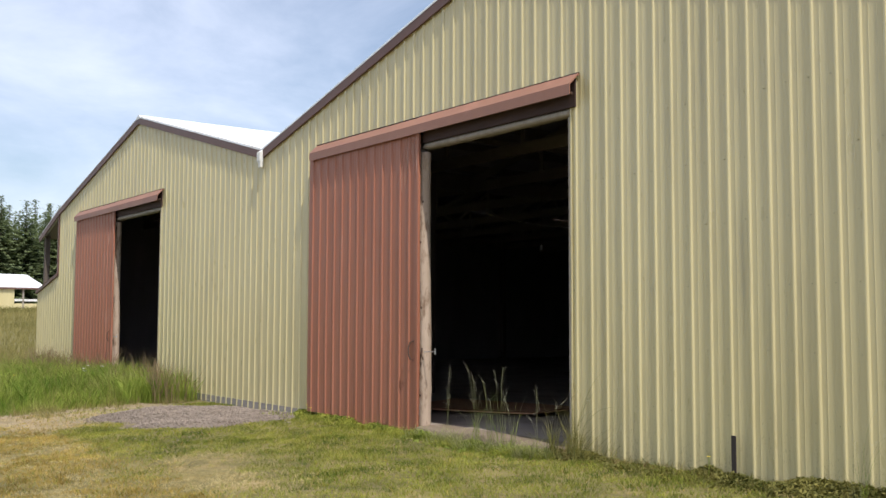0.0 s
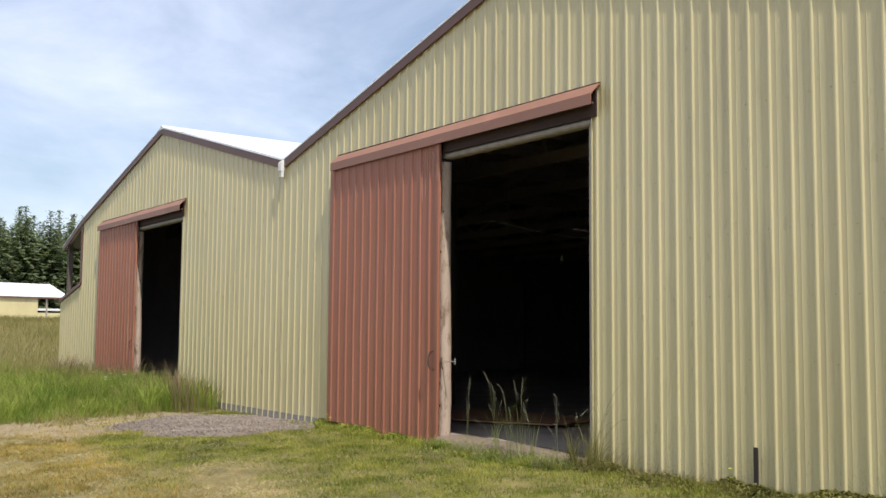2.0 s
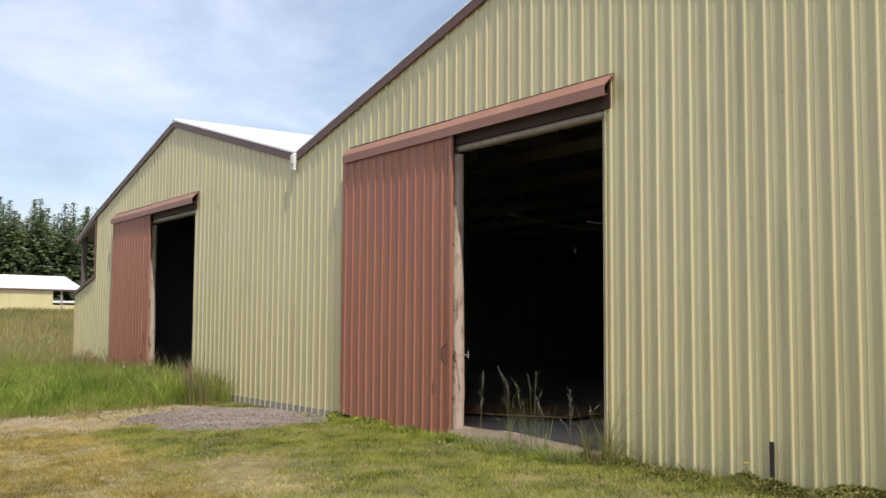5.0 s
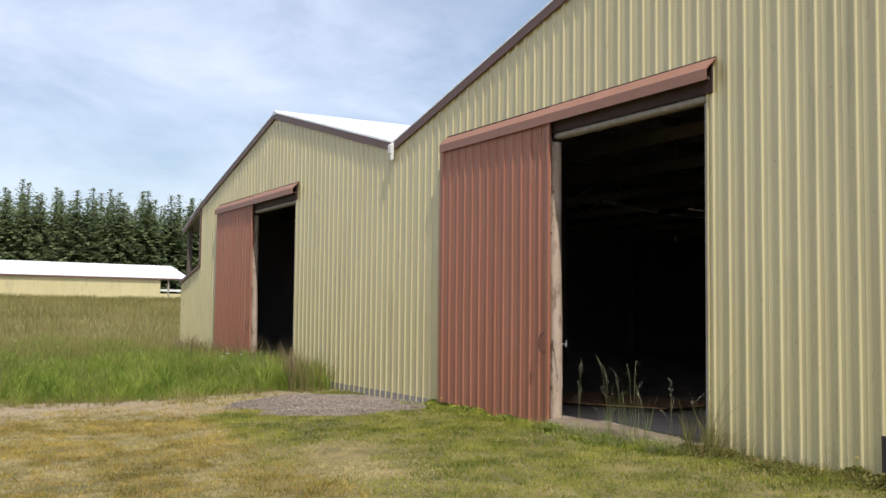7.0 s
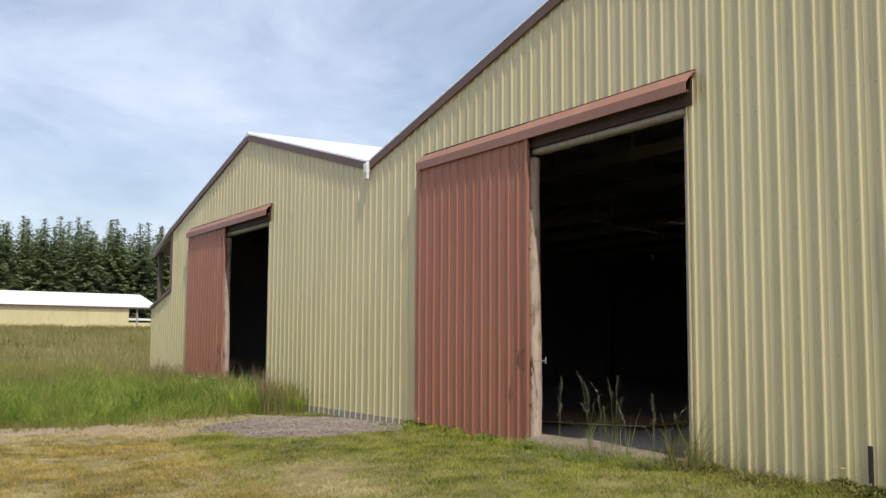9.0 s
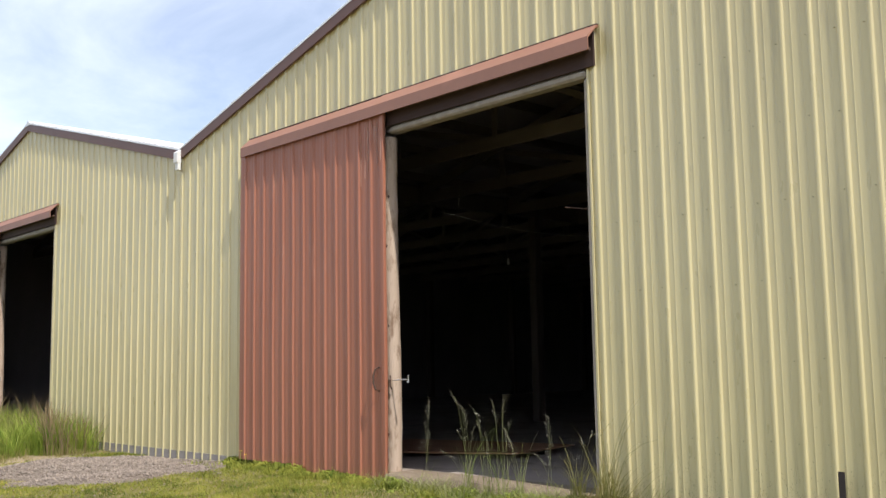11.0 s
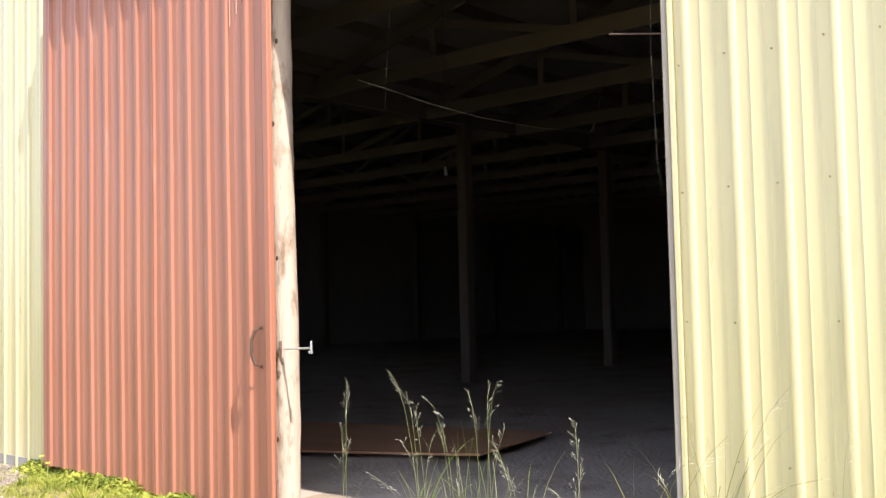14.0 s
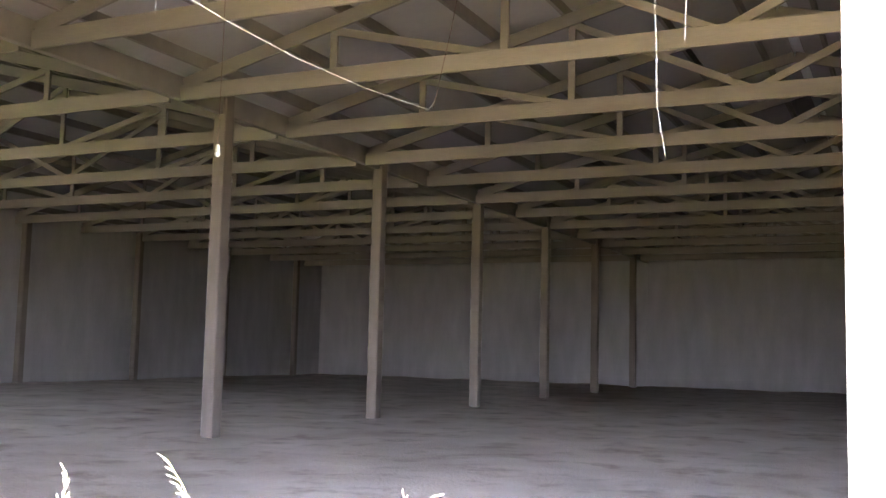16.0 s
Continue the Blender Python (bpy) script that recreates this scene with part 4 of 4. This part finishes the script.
def build_gravel():
    gx, gy = np.linspace(-4.0, 1.6, 70), np.linspace(-3.2, -0.03, 44)
    X, Y = np.meshgrid(gx, gy)
    g = gravel_at(X, Y)
    Z = lie(X, Y) - 0.03 + 0.10 * g * (0.7 + 0.3 * np.sin(2.2 * X + 1) * np.sin(2.0 * Y)) + rng.uniform(-0.008, 0.008, X.shape) * g
    idx = np.arange(X.size).reshape(X.shape)
    faces = np.stack([idx[:-1, :-1], idx[:-1, 1:], idx[1:, 1:], idx[1:, :-1]], -1).reshape(-1, 4)
    bed = stuff("gravel_heap", np.stack([X, Y, Z], -1).reshape(-1, 3), faces, M_GRAVEL, "low spread heap of grey crushed gravel", "gravel")
    n = 16000
    P = np.column_stack([rng.uniform(-3.9, 1.5, n), rng.uniform(-3.1, -0.06, n)])
    w = gravel_at(P[:, 0], P[:, 1])
    P = P[rng.random(n) < 0.04 + w]
    w = gravel_at(P[:, 0], P[:, 1])
    z = lie(P[:, 0], P[:, 1]) - 0.03 + 0.10 * w * (0.7 + 0.3 * np.sin(2.2 * P[:, 0] + 1) * np.sin(2.0 * P[:, 1])) + 0.004
    z = np.maximum(z, lie(P[:, 0], P[:, 1]) + 0.004)
    m = len(P)
    corner = np.array([(1, 0, 0), (0, 1, 0), (-1, 0, 0), (0, -1, 0), (0, 0, 0.8), (0, 0, -0.8)], float)
    size = rng.uniform(0.006, 0.022, m)
    V = corner[None] * size[:, None, None] * rng.uniform(0.6, 1.3, (m, 6, 1))
    a = rng.uniform(0, math.tau, m)
    c, s = np.cos(a)[:, None], np.sin(a)[:, None]
    V = np.stack([V[..., 0] * c - V[..., 1] * s, V[..., 0] * s + V[..., 1] * c, V[..., 2]], -1) + np.column_stack([P, z])[:, None]
    tri = np.array([(0, 1, 4), (1, 2, 4), (2, 3, 4), (3, 0, 4), (1, 0, 5), (2, 1, 5), (3, 2, 5), (0, 3, 5)])
    F = (np.arange(m) * 6)[:, None, None] + tri[None]
    stuff("gravel_stones", V.reshape(-1, 3), F.reshape(-1, 3), M_STONE, "loose grey gravel stones over the heap", "gravel")


build_gravel()


# ---- seeding grass tufts in the doorway ----
def seed_head(bm, pts, r):
    """A loose panicle: thin spikelets standing off the last third of a stalk, nodding over its bend."""
    a, b = pts[-2], pts[-1]
    d = (b - a).normalized()
    n = r.randint(9, 13)
    nod = Vector((r.choice((-1, 1)) * r.uniform(0.3, 0.8), r.uniform(-0.3, 0.3), 0))
    for i in range(n):
        k = i / (n - 1)
        at = b - d * 0.21 * (1 - k)
        out = (d * r.uniform(0.3, 0.8) + nod * r.uniform(0.2, 1.0) + Vector((r.uniform(-0.6, 0.6), r.uniform(-0.5, 0.5), r.uniform(-0.3, 0.4)))).normalized()
        tip = at + out * r.uniform(0.012, 0.062) * (1.2 - 0.8 * k)
        side = out.orthogonal().normalized() * r.uniform(0.0009, 0.0014)
        thread = out.orthogonal().normalized() * 0.0004
        end = tip + (out + d * 0.3 + Vector((0, 0, -0.25))).normalized() * r.uniform(0.014, 0.026)
        mid = (tip + end) / 2
        v = [bm.verts.new(q) for q in (at - thread, at + thread, tip - thread, tip + thread, mid - side, mid + side, end)]
        bm.faces.new((v[0], v[1], v[3], v[2]))
        bm.faces.new((v[2], v[3], v[5], v[4]))
        bm.faces.new((v[4], v[5], v[6]))


def grass_tuft(at, stalks, label, leaf=0.3, leaves=7, mat=M_STRAW):
    """A tuft rooted at (x, y): stalks give the (dx, dy, z) of their tips."""
    zb = -0.09
    leaves = int(leaves * 1.5)
    tuft = empty("grass_tuft", label, "grass tuft", (at[0], at[1], zb), group="seeding tufts in the doorway")
    r = random.Random(int(at[0] * 100))
    for dx, dy, z in stalks:
        bm = bmesh.new()
        top = Vector((dx, dy, z - zb))
        mid = Vector((dx * r.uniform(0.1, 0.35), dy * 0.2, (z - zb) * r.uniform(0.74, 0.98)))
        base = Vector((r.uniform(-0.05, 0.05), r.uniform(-0.03, 0.03), 0.0))
        pts = [(1 - t) ** 2 * base + 2 * t * (1 - t) * mid + t * t * top for t in (0, 0.2, 0.4, 0.6, 0.8, 1)]
        tube(bm, pts, 0.0016, 4, 0.0006)
        stalk = part("stalk", bm, mat, tuft)
        bm = bmesh.new()
        seed_head(bm, pts, r)
        part("seed_head", bm, M_SEED, stalk, "pale feathery seed head")
    for i in range(leaves):
        bm = bmesh.new()
        a = r.uniform(0, math.tau)
        ln = leaf * r.uniform(0.7, 2.1)
        reach, fall = r.uniform(0.1, 0.7), r.uniform(0.3, 1.0)
        out = Vector((math.cos(a), math.sin(a) * 0.4, 0))
        twist = r.uniform(-0.6, 0.6)
        side = Vector((math.cos(twist), math.sin(twist), r.uniform(-0.3, 0.3))).normalized() * r.uniform(0.002, 0.0045)
        root = Vector((r.uniform(-0.07, 0.07), r.uniform(-0.04, 0.04), 0.0))
        prev = None
        for k in range(7):
            t = k / 6
            c = root + out * ln * reach * t ** 1.5 + Vector((0, 0, ln * (1.45 * t - fall * t ** 2.4)))
            w = side * (1 - t * 0.95)
            cur = (bm.verts.new(c - w), bm.verts.new(c + w))
            if prev:
                bm.faces.new((prev[0], prev[1], cur[1], cur[0]))
            prev = cur
        part("leaf", bm, M_WEED if mat is M_WEED else M_STRAW if r.random() < 0.45 else M_TALL, tuft)
    return tuft


grass_tuft((4.56, -0.22), [(-0.24, 0.0, 0.93), (-0.13, 0.02, 0.80), (-0.02, -0.05, 0.77), (0.06, 0.02, 0.6), (-0.34, -0.06, 0.36), (-0.20, 0.03, 0.55)], "tall pale seeding grass tuft in the doorway", 0.36, 16)
grass_tuft((4.80, -0.20), [(-0.24, 0.0, 0.80), (-0.18, 0.03, 0.66), (-0.02, 0.0, 0.5)], "leaning green grass tuft in the doorway", 0.34, 10)
grass_tuft((4.98, -0.21), [(-0.10, 0.0, 0.84), (0.02, 0.03, 0.88), (0.12, -0.03, 0.90), (0.10, 0.05, 0.66)], "tall green and straw grass tuft in the doorway", 0.38, 14)
grass_tuft((5.22, -0.22), [(-0.14, 0.0, 0.52), (-0.2, 0.03, 0.6)], "short bent grass tuft in the doorway", 0.34, 8)
grass_tuft((5.43, -0.03), [(-0.01, 0.0, 0.70), (0.02, 0.02, 0.52), (-0.18, 0.0, 0.36)], "thin single grass stalk with a seed head", 0.2, 5)
grass_tuft((3.80, -0.09), [(0.02, 0.02, 0.84), (-0.02, 0.0, 0.58), (0.05, 0.01, 0.5)], "thin weed stalk beside the door edge", 0.16, 8)
grass_tuft((5.98, -0.30), [(0.35, 0.08, 0.72), (0.2, 0.05, 0.62), (0.1, 0.0, 0.5)], "leaning grass tuft against the jamb", 0.36, 26, M_WEED)
grass_tuft((6.25, -0.24), [(0.3, 0.14, 0.92), (0.22, 0.1, 0.7), (0.42, 0.15, 0.55)], "dark grass tuft leaning on the cladding", 0.42, 34, M_WEED)
grass_tuft((6.75, -0.18), [(0.05, 0.08, 0.78), (0.1, 0.05, 0.4)], "dry brown stalk against the cladding", 0.2, 5)
grass_tuft((9.55, -0.25), [(0.1, 0.1, 0.75), (0.2, 0.08, 0.55), (-0.1, 0.1, 0.5)], "dry brown stalks against the cladding", 0.3, 10)


def flower(x, y, z, petals=M_PETAL, name="dandelion", label="yellow dandelion flower on a thin stem", size=0.020):
    f = empty(name, label, "flower", (x, y, float(lie(x, y))), group="wild flowers")
    h = z - float(lie(x, y))
    bm = bmesh.new()
    tube(bm, [(0, 0, 0), (0.01, 0.0, h * 0.5), (0.0, 0.01, h)], 0.003, 5)
    part("stem", bm, M_TALL, f)
    bm = bmesh.new()
    c = bm.verts.new((0, 0.01, h + 0.008))
    ring = []
    for k in range(20):
        rad = size if k % 2 else size * 0.6
        ring.append(bm.verts.new((rad * math.cos(k * math.tau / 20), 0.01 + rad * math.sin(k * math.tau / 20), h + (0.012 if k % 2 else 0.004))))
    for k in range(20):
        bm.faces.new((c, ring[k], ring[(k + 1) % 20]))
    part("petals", bm, petals, f)


for q in ((8.02, -0.22, 0.19), (0.55, -0.35, 0.15), (0.75, -0.4, 0.12), (-6.2, -1.6, 0.62), (-5.6, -2.1, 0.58), (-3.6, -3.6, 0.5)):
    flower(*q)
for q in ((-5.30, -1.95, 0.50), (-5.22, -1.90, 0.56), (-5.16, -1.99, 0.46), (-5.6, -1.5, 0.52)):
    flower(*q, M_WHITE, "daisy", "white daisy flower in the tall grass", 0.03)

# ---- steel stake by the wall ----
stake = empty("stake", "dark steel stake standing beside the wall", "stake", (8.24, -0.13, -0.25))
bm = bmesh.new()
box(bm, -0.024, 0.024, -0.004, 0.004, 0, 0.655, 0.001)
part("flange", bm, M_STAKE, stake)
bm = bmesh.new()
box(bm, -0.005, 0.005, 0.0042, 0.034, 0, 0.65, 0.001)
part("web", bm, M_STAKE, stake)

# ---- inside the near barn ----
def plywood():
    """A thin sheet lying slightly warped on the floor."""
    sheet = empty("plywood_sheet", "warped brown plywood sheet lying on the barn floor", "board", (0, 0, FLOOR_Z))
    c = [Vector(q) for q in ((0.95, 0.98, 0), (3.30, 1.80, 0), (3.02, 3.15, 0), (0.50, 2.50, 0))]
    bm = bmesh.new()
    n = 8
    top, low = [], []
    for j in range(n + 1):
        for i in range(n + 1):
            u, v = i / n, j / n
            q = (c[0] * (1 - u) + c[1] * u) * (1 - v) + (c[3] * (1 - u) + c[2] * u) * v
            lift = 0.035 + 0.03 * u * u * (1 - v) + 0.03 * u * v + 0.03 * (1 - u) * v * v
            top.append(bm.verts.new((q.x, q.y, lift + 0.014)))
            low.append(bm.verts.new((q.x, q.y, lift - 0.004)))
    w = n + 1
    for j in range(n):
        for i in range(n):
            k = j * w + i
            bm.faces.new((top[k], top[k + 1], top[k + w + 1], top[k + w]))
            bm.faces.new((low[k], low[k + w], low[k + w + 1], low[k + 1]))
    rim = list(range(w)) + [j * w + n for j in range(1, w)] + [n * w + i for i in range(n - 1, -1, -1)] + [j * w for j in range(n - 1, 0, -1)]
    for a, b in zip(rim, rim[1:] + rim[:1]):
        bm.faces.new((top[a], low[a], low[b], top[b]))
    bmesh.ops.recalc_face_normals(bm, faces=bm.faces)
    part("panel", bm, M_PLY, sheet)
    bm = beam(bmesh.new(), (0.9, 1.9, 0.005), (3.0, 2.55, 0.01), 0.08, 0.04)
    part("batten", bm, M_BEAM, sheet)


plywood()


def hanging(name, label, category, pts, r, mat):
    bm = bmesh.new()
    tube(bm, pts, r, 5)
    ob = link_mesh(name, bm, mat)
    return tagged(ob, label, category)


wire_top = (2.86, 1.42, roof_z(2.86, R_NEAR) - 0.03)
hanging("hanging_string", "thin pale string hanging from the roof", "string", [wire_top, (2.84, 1.41, 4.0), (2.77, 1.38, 3.05), (2.765, 1.37, 2.83)], 0.0014, M_CORD)
sag = [(2.72, 1.12, 3.045), (2.765, 1.37, 3.01), (2.82, 1.85, 2.94), (2.88, 2.45, 2.89), (2.94, 3.15, 2.88), (2.99, 3.97, 2.92), (3.0, 4.05, 3.0)]
hanging("electric_wire", "pale sagging wire slung inside the barn", "wire", sag, 0.0035, M_CORD)
hanging("hanging_string", "thin dark cord holding up the wire", "string", [(3.0, 4.03, 2.95), (3.0, 4.3, 3.6), (2.98, 4.5, 4.06)], 0.003, M_IRON)
hanging("hanging_string", "frayed pale string dangling in the doorway", "string", [(5.30, 1.10, roof_z(5.30, R_NEAR) - 0.03), (5.31, 1.09, 3.4), (5.28, 1.11, 2.8), (5.30, 1.10, 2.3), (5.30, 1.11, 2.1), (5.33, 1.11, 1.92)], 0.0008, M_CORD)
hanging("hanging_string", "short frayed string dangling in the doorway", "string", [(5.39, 1.15, roof_z(5.39, R_NEAR) - 0.03), (5.38, 1.16, 3.2), (5.40, 1.14, 2.6), (5.39, 1.15, 2.34)], 0.0008, M_CORD)
lamp_thing = empty("hanging_bulb_holder", "small white porcelain bulb holder on a cord", "lamp holder", (1.20, 3.88, 2.69))
bm = bmesh.new()
bmesh.ops.create_uvsphere(bm, u_segments=10, v_segments=7, radius=0.024)
tube(bm, [(0, 0, 0.02), (0, 0, 0.075)], 0.022, 8, 0.014)
part("holder", bm, M_GLASS, lamp_thing)
bm = bmesh.new()
tube(bm, [(0, 0, 0.07), (0.01, 0, 1.0), (0, 0, roof_z(1.20, R_NEAR) - 2.69 - 0.03)], 0.003, 5)
part("cord", bm, M_IRON, lamp_thing)
bm = bmesh.new()
tube(bm, [(5.66, 0.02, 2.62), (5.985, 0.02, 2.56)], 0.004, 6)
part("gate_rod", bm, M_IRON, near, "thin metal rod standing out from the jamb")

# ---- far shed and the conifer belt ----
def far_shed():
    shed = empty("far_shed", "long low pale yellow shed with a white roof", "shed", (-74.5, -22.0, 2.05), group="")
    ax = Vector((-6.0, 39.0, 0)).normalized()
    out = Vector((ax.y, -ax.x, 0))
    turn = Matrix((( *ax, 0), (*(-out), 0), (0, 0, 1, 0), (0, 0, 0, 1))).transposed()
    shed.matrix_world = Matrix.Translation((-74.2, -24.0, 2.0)) @ turn
    L = 41.2
    bm = box(bmesh.new(), 0, L - 2.4, 0, 0.15, -0.3, 2.15)
    part("wall", bm, M_YELLOW, shed)
    bm = box(bmesh.new(), 0, L, 9.0, 9.15, -0.3, 2.15)
    part("wall", bm, M_YELLOW, shed)
    bm = box(bmesh.new(), L - 2.55, L - 2.4, 0.16, 8.99, -0.3, 2.15)
    part("wall", bm, M_BROWN, shed)
    for s in (0, 1):
        bm = bmesh.new()
        y0, y1 = (-0.14, 4.55) if s == 0 else (9.5, 4.55)
        v = [bm.verts.new(q) for q in ((-0.4, y0, 2.12), (L + 0.5, y0, 2.12), (L + 0.5, y1, 3.45), (-0.4, y1, 3.45))]
        w = [bm.verts.new(q.co + Vector((0, 0, 0.1))) for q in v]
        bm.faces.new(v[::-1])
        bm.faces.new(w)
        for i in range(4):
            bm.faces.new((v[i], v[(i + 1) % 4], w[(i + 1) % 4], w[i]))
        bmesh.ops.recalc_face_normals(bm, faces=bm.faces)
        part("roof", bm, M_ROOF, shed)
    bm = box(bmesh.new(), -0.4, L + 0.5, -0.20, -0.15, 2.02, 2.16)
    part("fascia", bm, M_BROWN, shed)
    for px in (L - 1.6, L - 0.05):
        bm = box(bmesh.new(), px - 0.08, px + 0.08, 0.0, 0.16, -0.3, 2.12)
        part("post", bm, M_GREY, shed)
    bm = box(bmesh.new(), L - 2.39, L, 0.02, 0.1, 0.95, 1.15)
    part("rail", bm, M_WHITE, shed)
    bm = box(bmesh.new(), L - 2.39, L, 0.02, 0.1, -0.2, 0.75)
    part("low_wall", bm, M_YELLOW, shed)


far_shed()


def conifer_meshes(seed, height):
    """Branches in uneven whorls, each a spray of small drooping needle clumps; and a tapered trunk."""
    r = np.random.default_rng(seed)
    C, A, K = [], [], []
    z = 0.5
    while z < height * 0.985:
        k = z / height
        spread = 0.34 * height * (1 - k) ** 0.92 * r.uniform(0.8, 1.15) + 0.06
        count = int(5 + 6 * (1 - k))
        a0 = r.uniform(0, math.tau)
        for b in range(count):
            a = a0 + b * math.tau / count + r.uniform(-0.35, 0.35)
            reach = spread * r.uniform(0.75, 1.1)
            steps = max(3, int(reach / 0.11))
            for i in range(steps):
                d = reach * (i + 0.6) / steps
                C.append((math.cos(a) * d + r.normal(0, 0.06 + 0.10 * d / reach), math.sin(a) * d + r.normal(0, 0.06 + 0.10 * d / reach), z - 0.18 * d + 0.09 * d * d / max(reach, 0.3) + r.normal(0, 0.06)))
                A.append(a + r.normal(0, 0.5))
                K.append(k)
        z += r.uniform(0.22, 0.42) * (0.6 + 0.6 * (1 - k))
    c, a, k = np.array(C), np.array(A), np.array(K)
    n = len(c)
    out = np.column_stack([np.cos(a), np.sin(a), r.uniform(-0.45, 0.35, n)])
    side = np.column_stack([-np.sin(a), np.cos(a), r.normal(0, 0.35, n)])
    s = ((0.13 + 0.19 * (1 - k)) * r.uniform(0.5, 1.4, n))[:, None]
    quad = np.stack([c - out * s * 0.9, c - side * s * 0.6 + out * s * 0.2, c + out * s * 1.2, c + side * s * 0.6 + out * s * 0.1], 1)
    F = np.arange(n * 4).reshape(n, 4)
    crown = bpy.data.meshes.new("crown")
    crown.from_pydata(quad.reshape(-1, 3).tolist(), [], F.tolist())
    crown.materials.append(M_NEEDLE)
    bm = bmesh.new()
    tube(bm, [(0, 0, -0.5), (0.03, 0.02, height * 0.5), (0, 0, height * 0.98)], height * 0.016, 7, 0.015)
    leader = bpy.data.meshes.new("trunk")
    bm.to_mesh(leader)
    bm.free()
    leader.materials.append(M_BARK)
    return crown, leader


def conifer(crown, trunk):
    t = empty("conifer", "tall dark green conifer in a dense belt behind the shed", "conifer", group="conifer belt")
    for name, me in (("trunk", trunk), ("crown", crown)):
        ob = new(name, me)
        ob.parent = t
    return t


kinds = [conifer(*conifer_meshes(s, h)) for s, h in ((1, 12.8), (2, 11.8), (3, 13.6), (4, 12.2), (5, 11.2), (6, 13.0))]
tr = random.Random(5)
spots = []
for row, (dist, step) in enumerate(((112, 1.5), (114, 1.5), (116.5, 1.6), (119, 1.7))):
    y = -16.0 + row
    while y < 36:
        spots.append((14 - dist + 0.12 * abs(y + 8) * -1 + tr.uniform(-0.8, 0.8), y + tr.uniform(-0.6, 0.6)))
        y += step * tr.uniform(0.75, 1.3)
for i, (tx, ty) in enumerate(spots):
    k = i % len(kinds)
    m = pose(tx, ty, float(lie(tx, ty)) - tr.uniform(0.1, 1.6), 0, 0, tr.uniform(0, 360))
    if i < len(kinds):
        kinds[k].matrix_basis = m
    else:
        copy_thing(kinds[k], m)

# ---- dried mud flecks on the foot of the near wall ----
def mud_flecks(n):
    x, z = rng.uniform(6.05, 10.8, n), 0.0 + rng.exponential(0.13, n)
    keep = (z < 0.75) & (mottle(x, z, 0.22, 11) > 0.35) & (np.abs((x - FIRST_NEAR + PITCH / 2) % PITCH - PITCH / 2) > 0.03)
    x, z = x[keep], z[keep]
    m = len(x)
    a, b = rng.uniform(0.001, 0.003, m), rng.uniform(0.003, 0.02, m)
    y = np.full(m, -0.0195)
    quad = np.stack([np.stack([x - a, y, z], -1), np.stack([x, y, z - b], -1), np.stack([x + a, y, z], -1), np.stack([x, y, z + b * 0.6], -1)], 1)
    stuff("mud_splash", quad.reshape(-1, 3), np.arange(4 * m).reshape(m, 4), M_SPLASH, "dried mud flecks on the foot of the wall", "mud")


mud_flecks(4200)

# ---- cladding screws on the near wall ----
gable = [c for c in near.children if c.name.startswith("gable_wall")][0]
bm = bmesh.new()
bmesh.ops.create_cone(bm, cap_ends=True, segments=8, radius1=0.0048, radius2=0.0032, depth=0.008)
bmesh.ops.rotate(bm, verts=bm.verts, matrix=Matrix.Rotation(radians(90), 3, "X"))
screw_mesh = bpy.data.meshes.new("screw")
bm.to_mesh(screw_mesh)
bm.free()
screw_mesh.materials.append(M_SCREW)
sr = random.Random(3)
for z in (0.58, 1.186, 1.79, 2.397, 3.0, 3.61):
    for k in range(0, 20):
        x = FIRST_NEAR + k * PITCH - 0.045
        if x > 10.7 or (k == 0 and z < 1) or sr.random() < 0.22:
            continue
        s = new("screw", screw_mesh)
        s.parent = gable
        s.location = (x + sr.uniform(-0.008, 0.008), -0.021, z + sr.uniform(-0.012, 0.012))
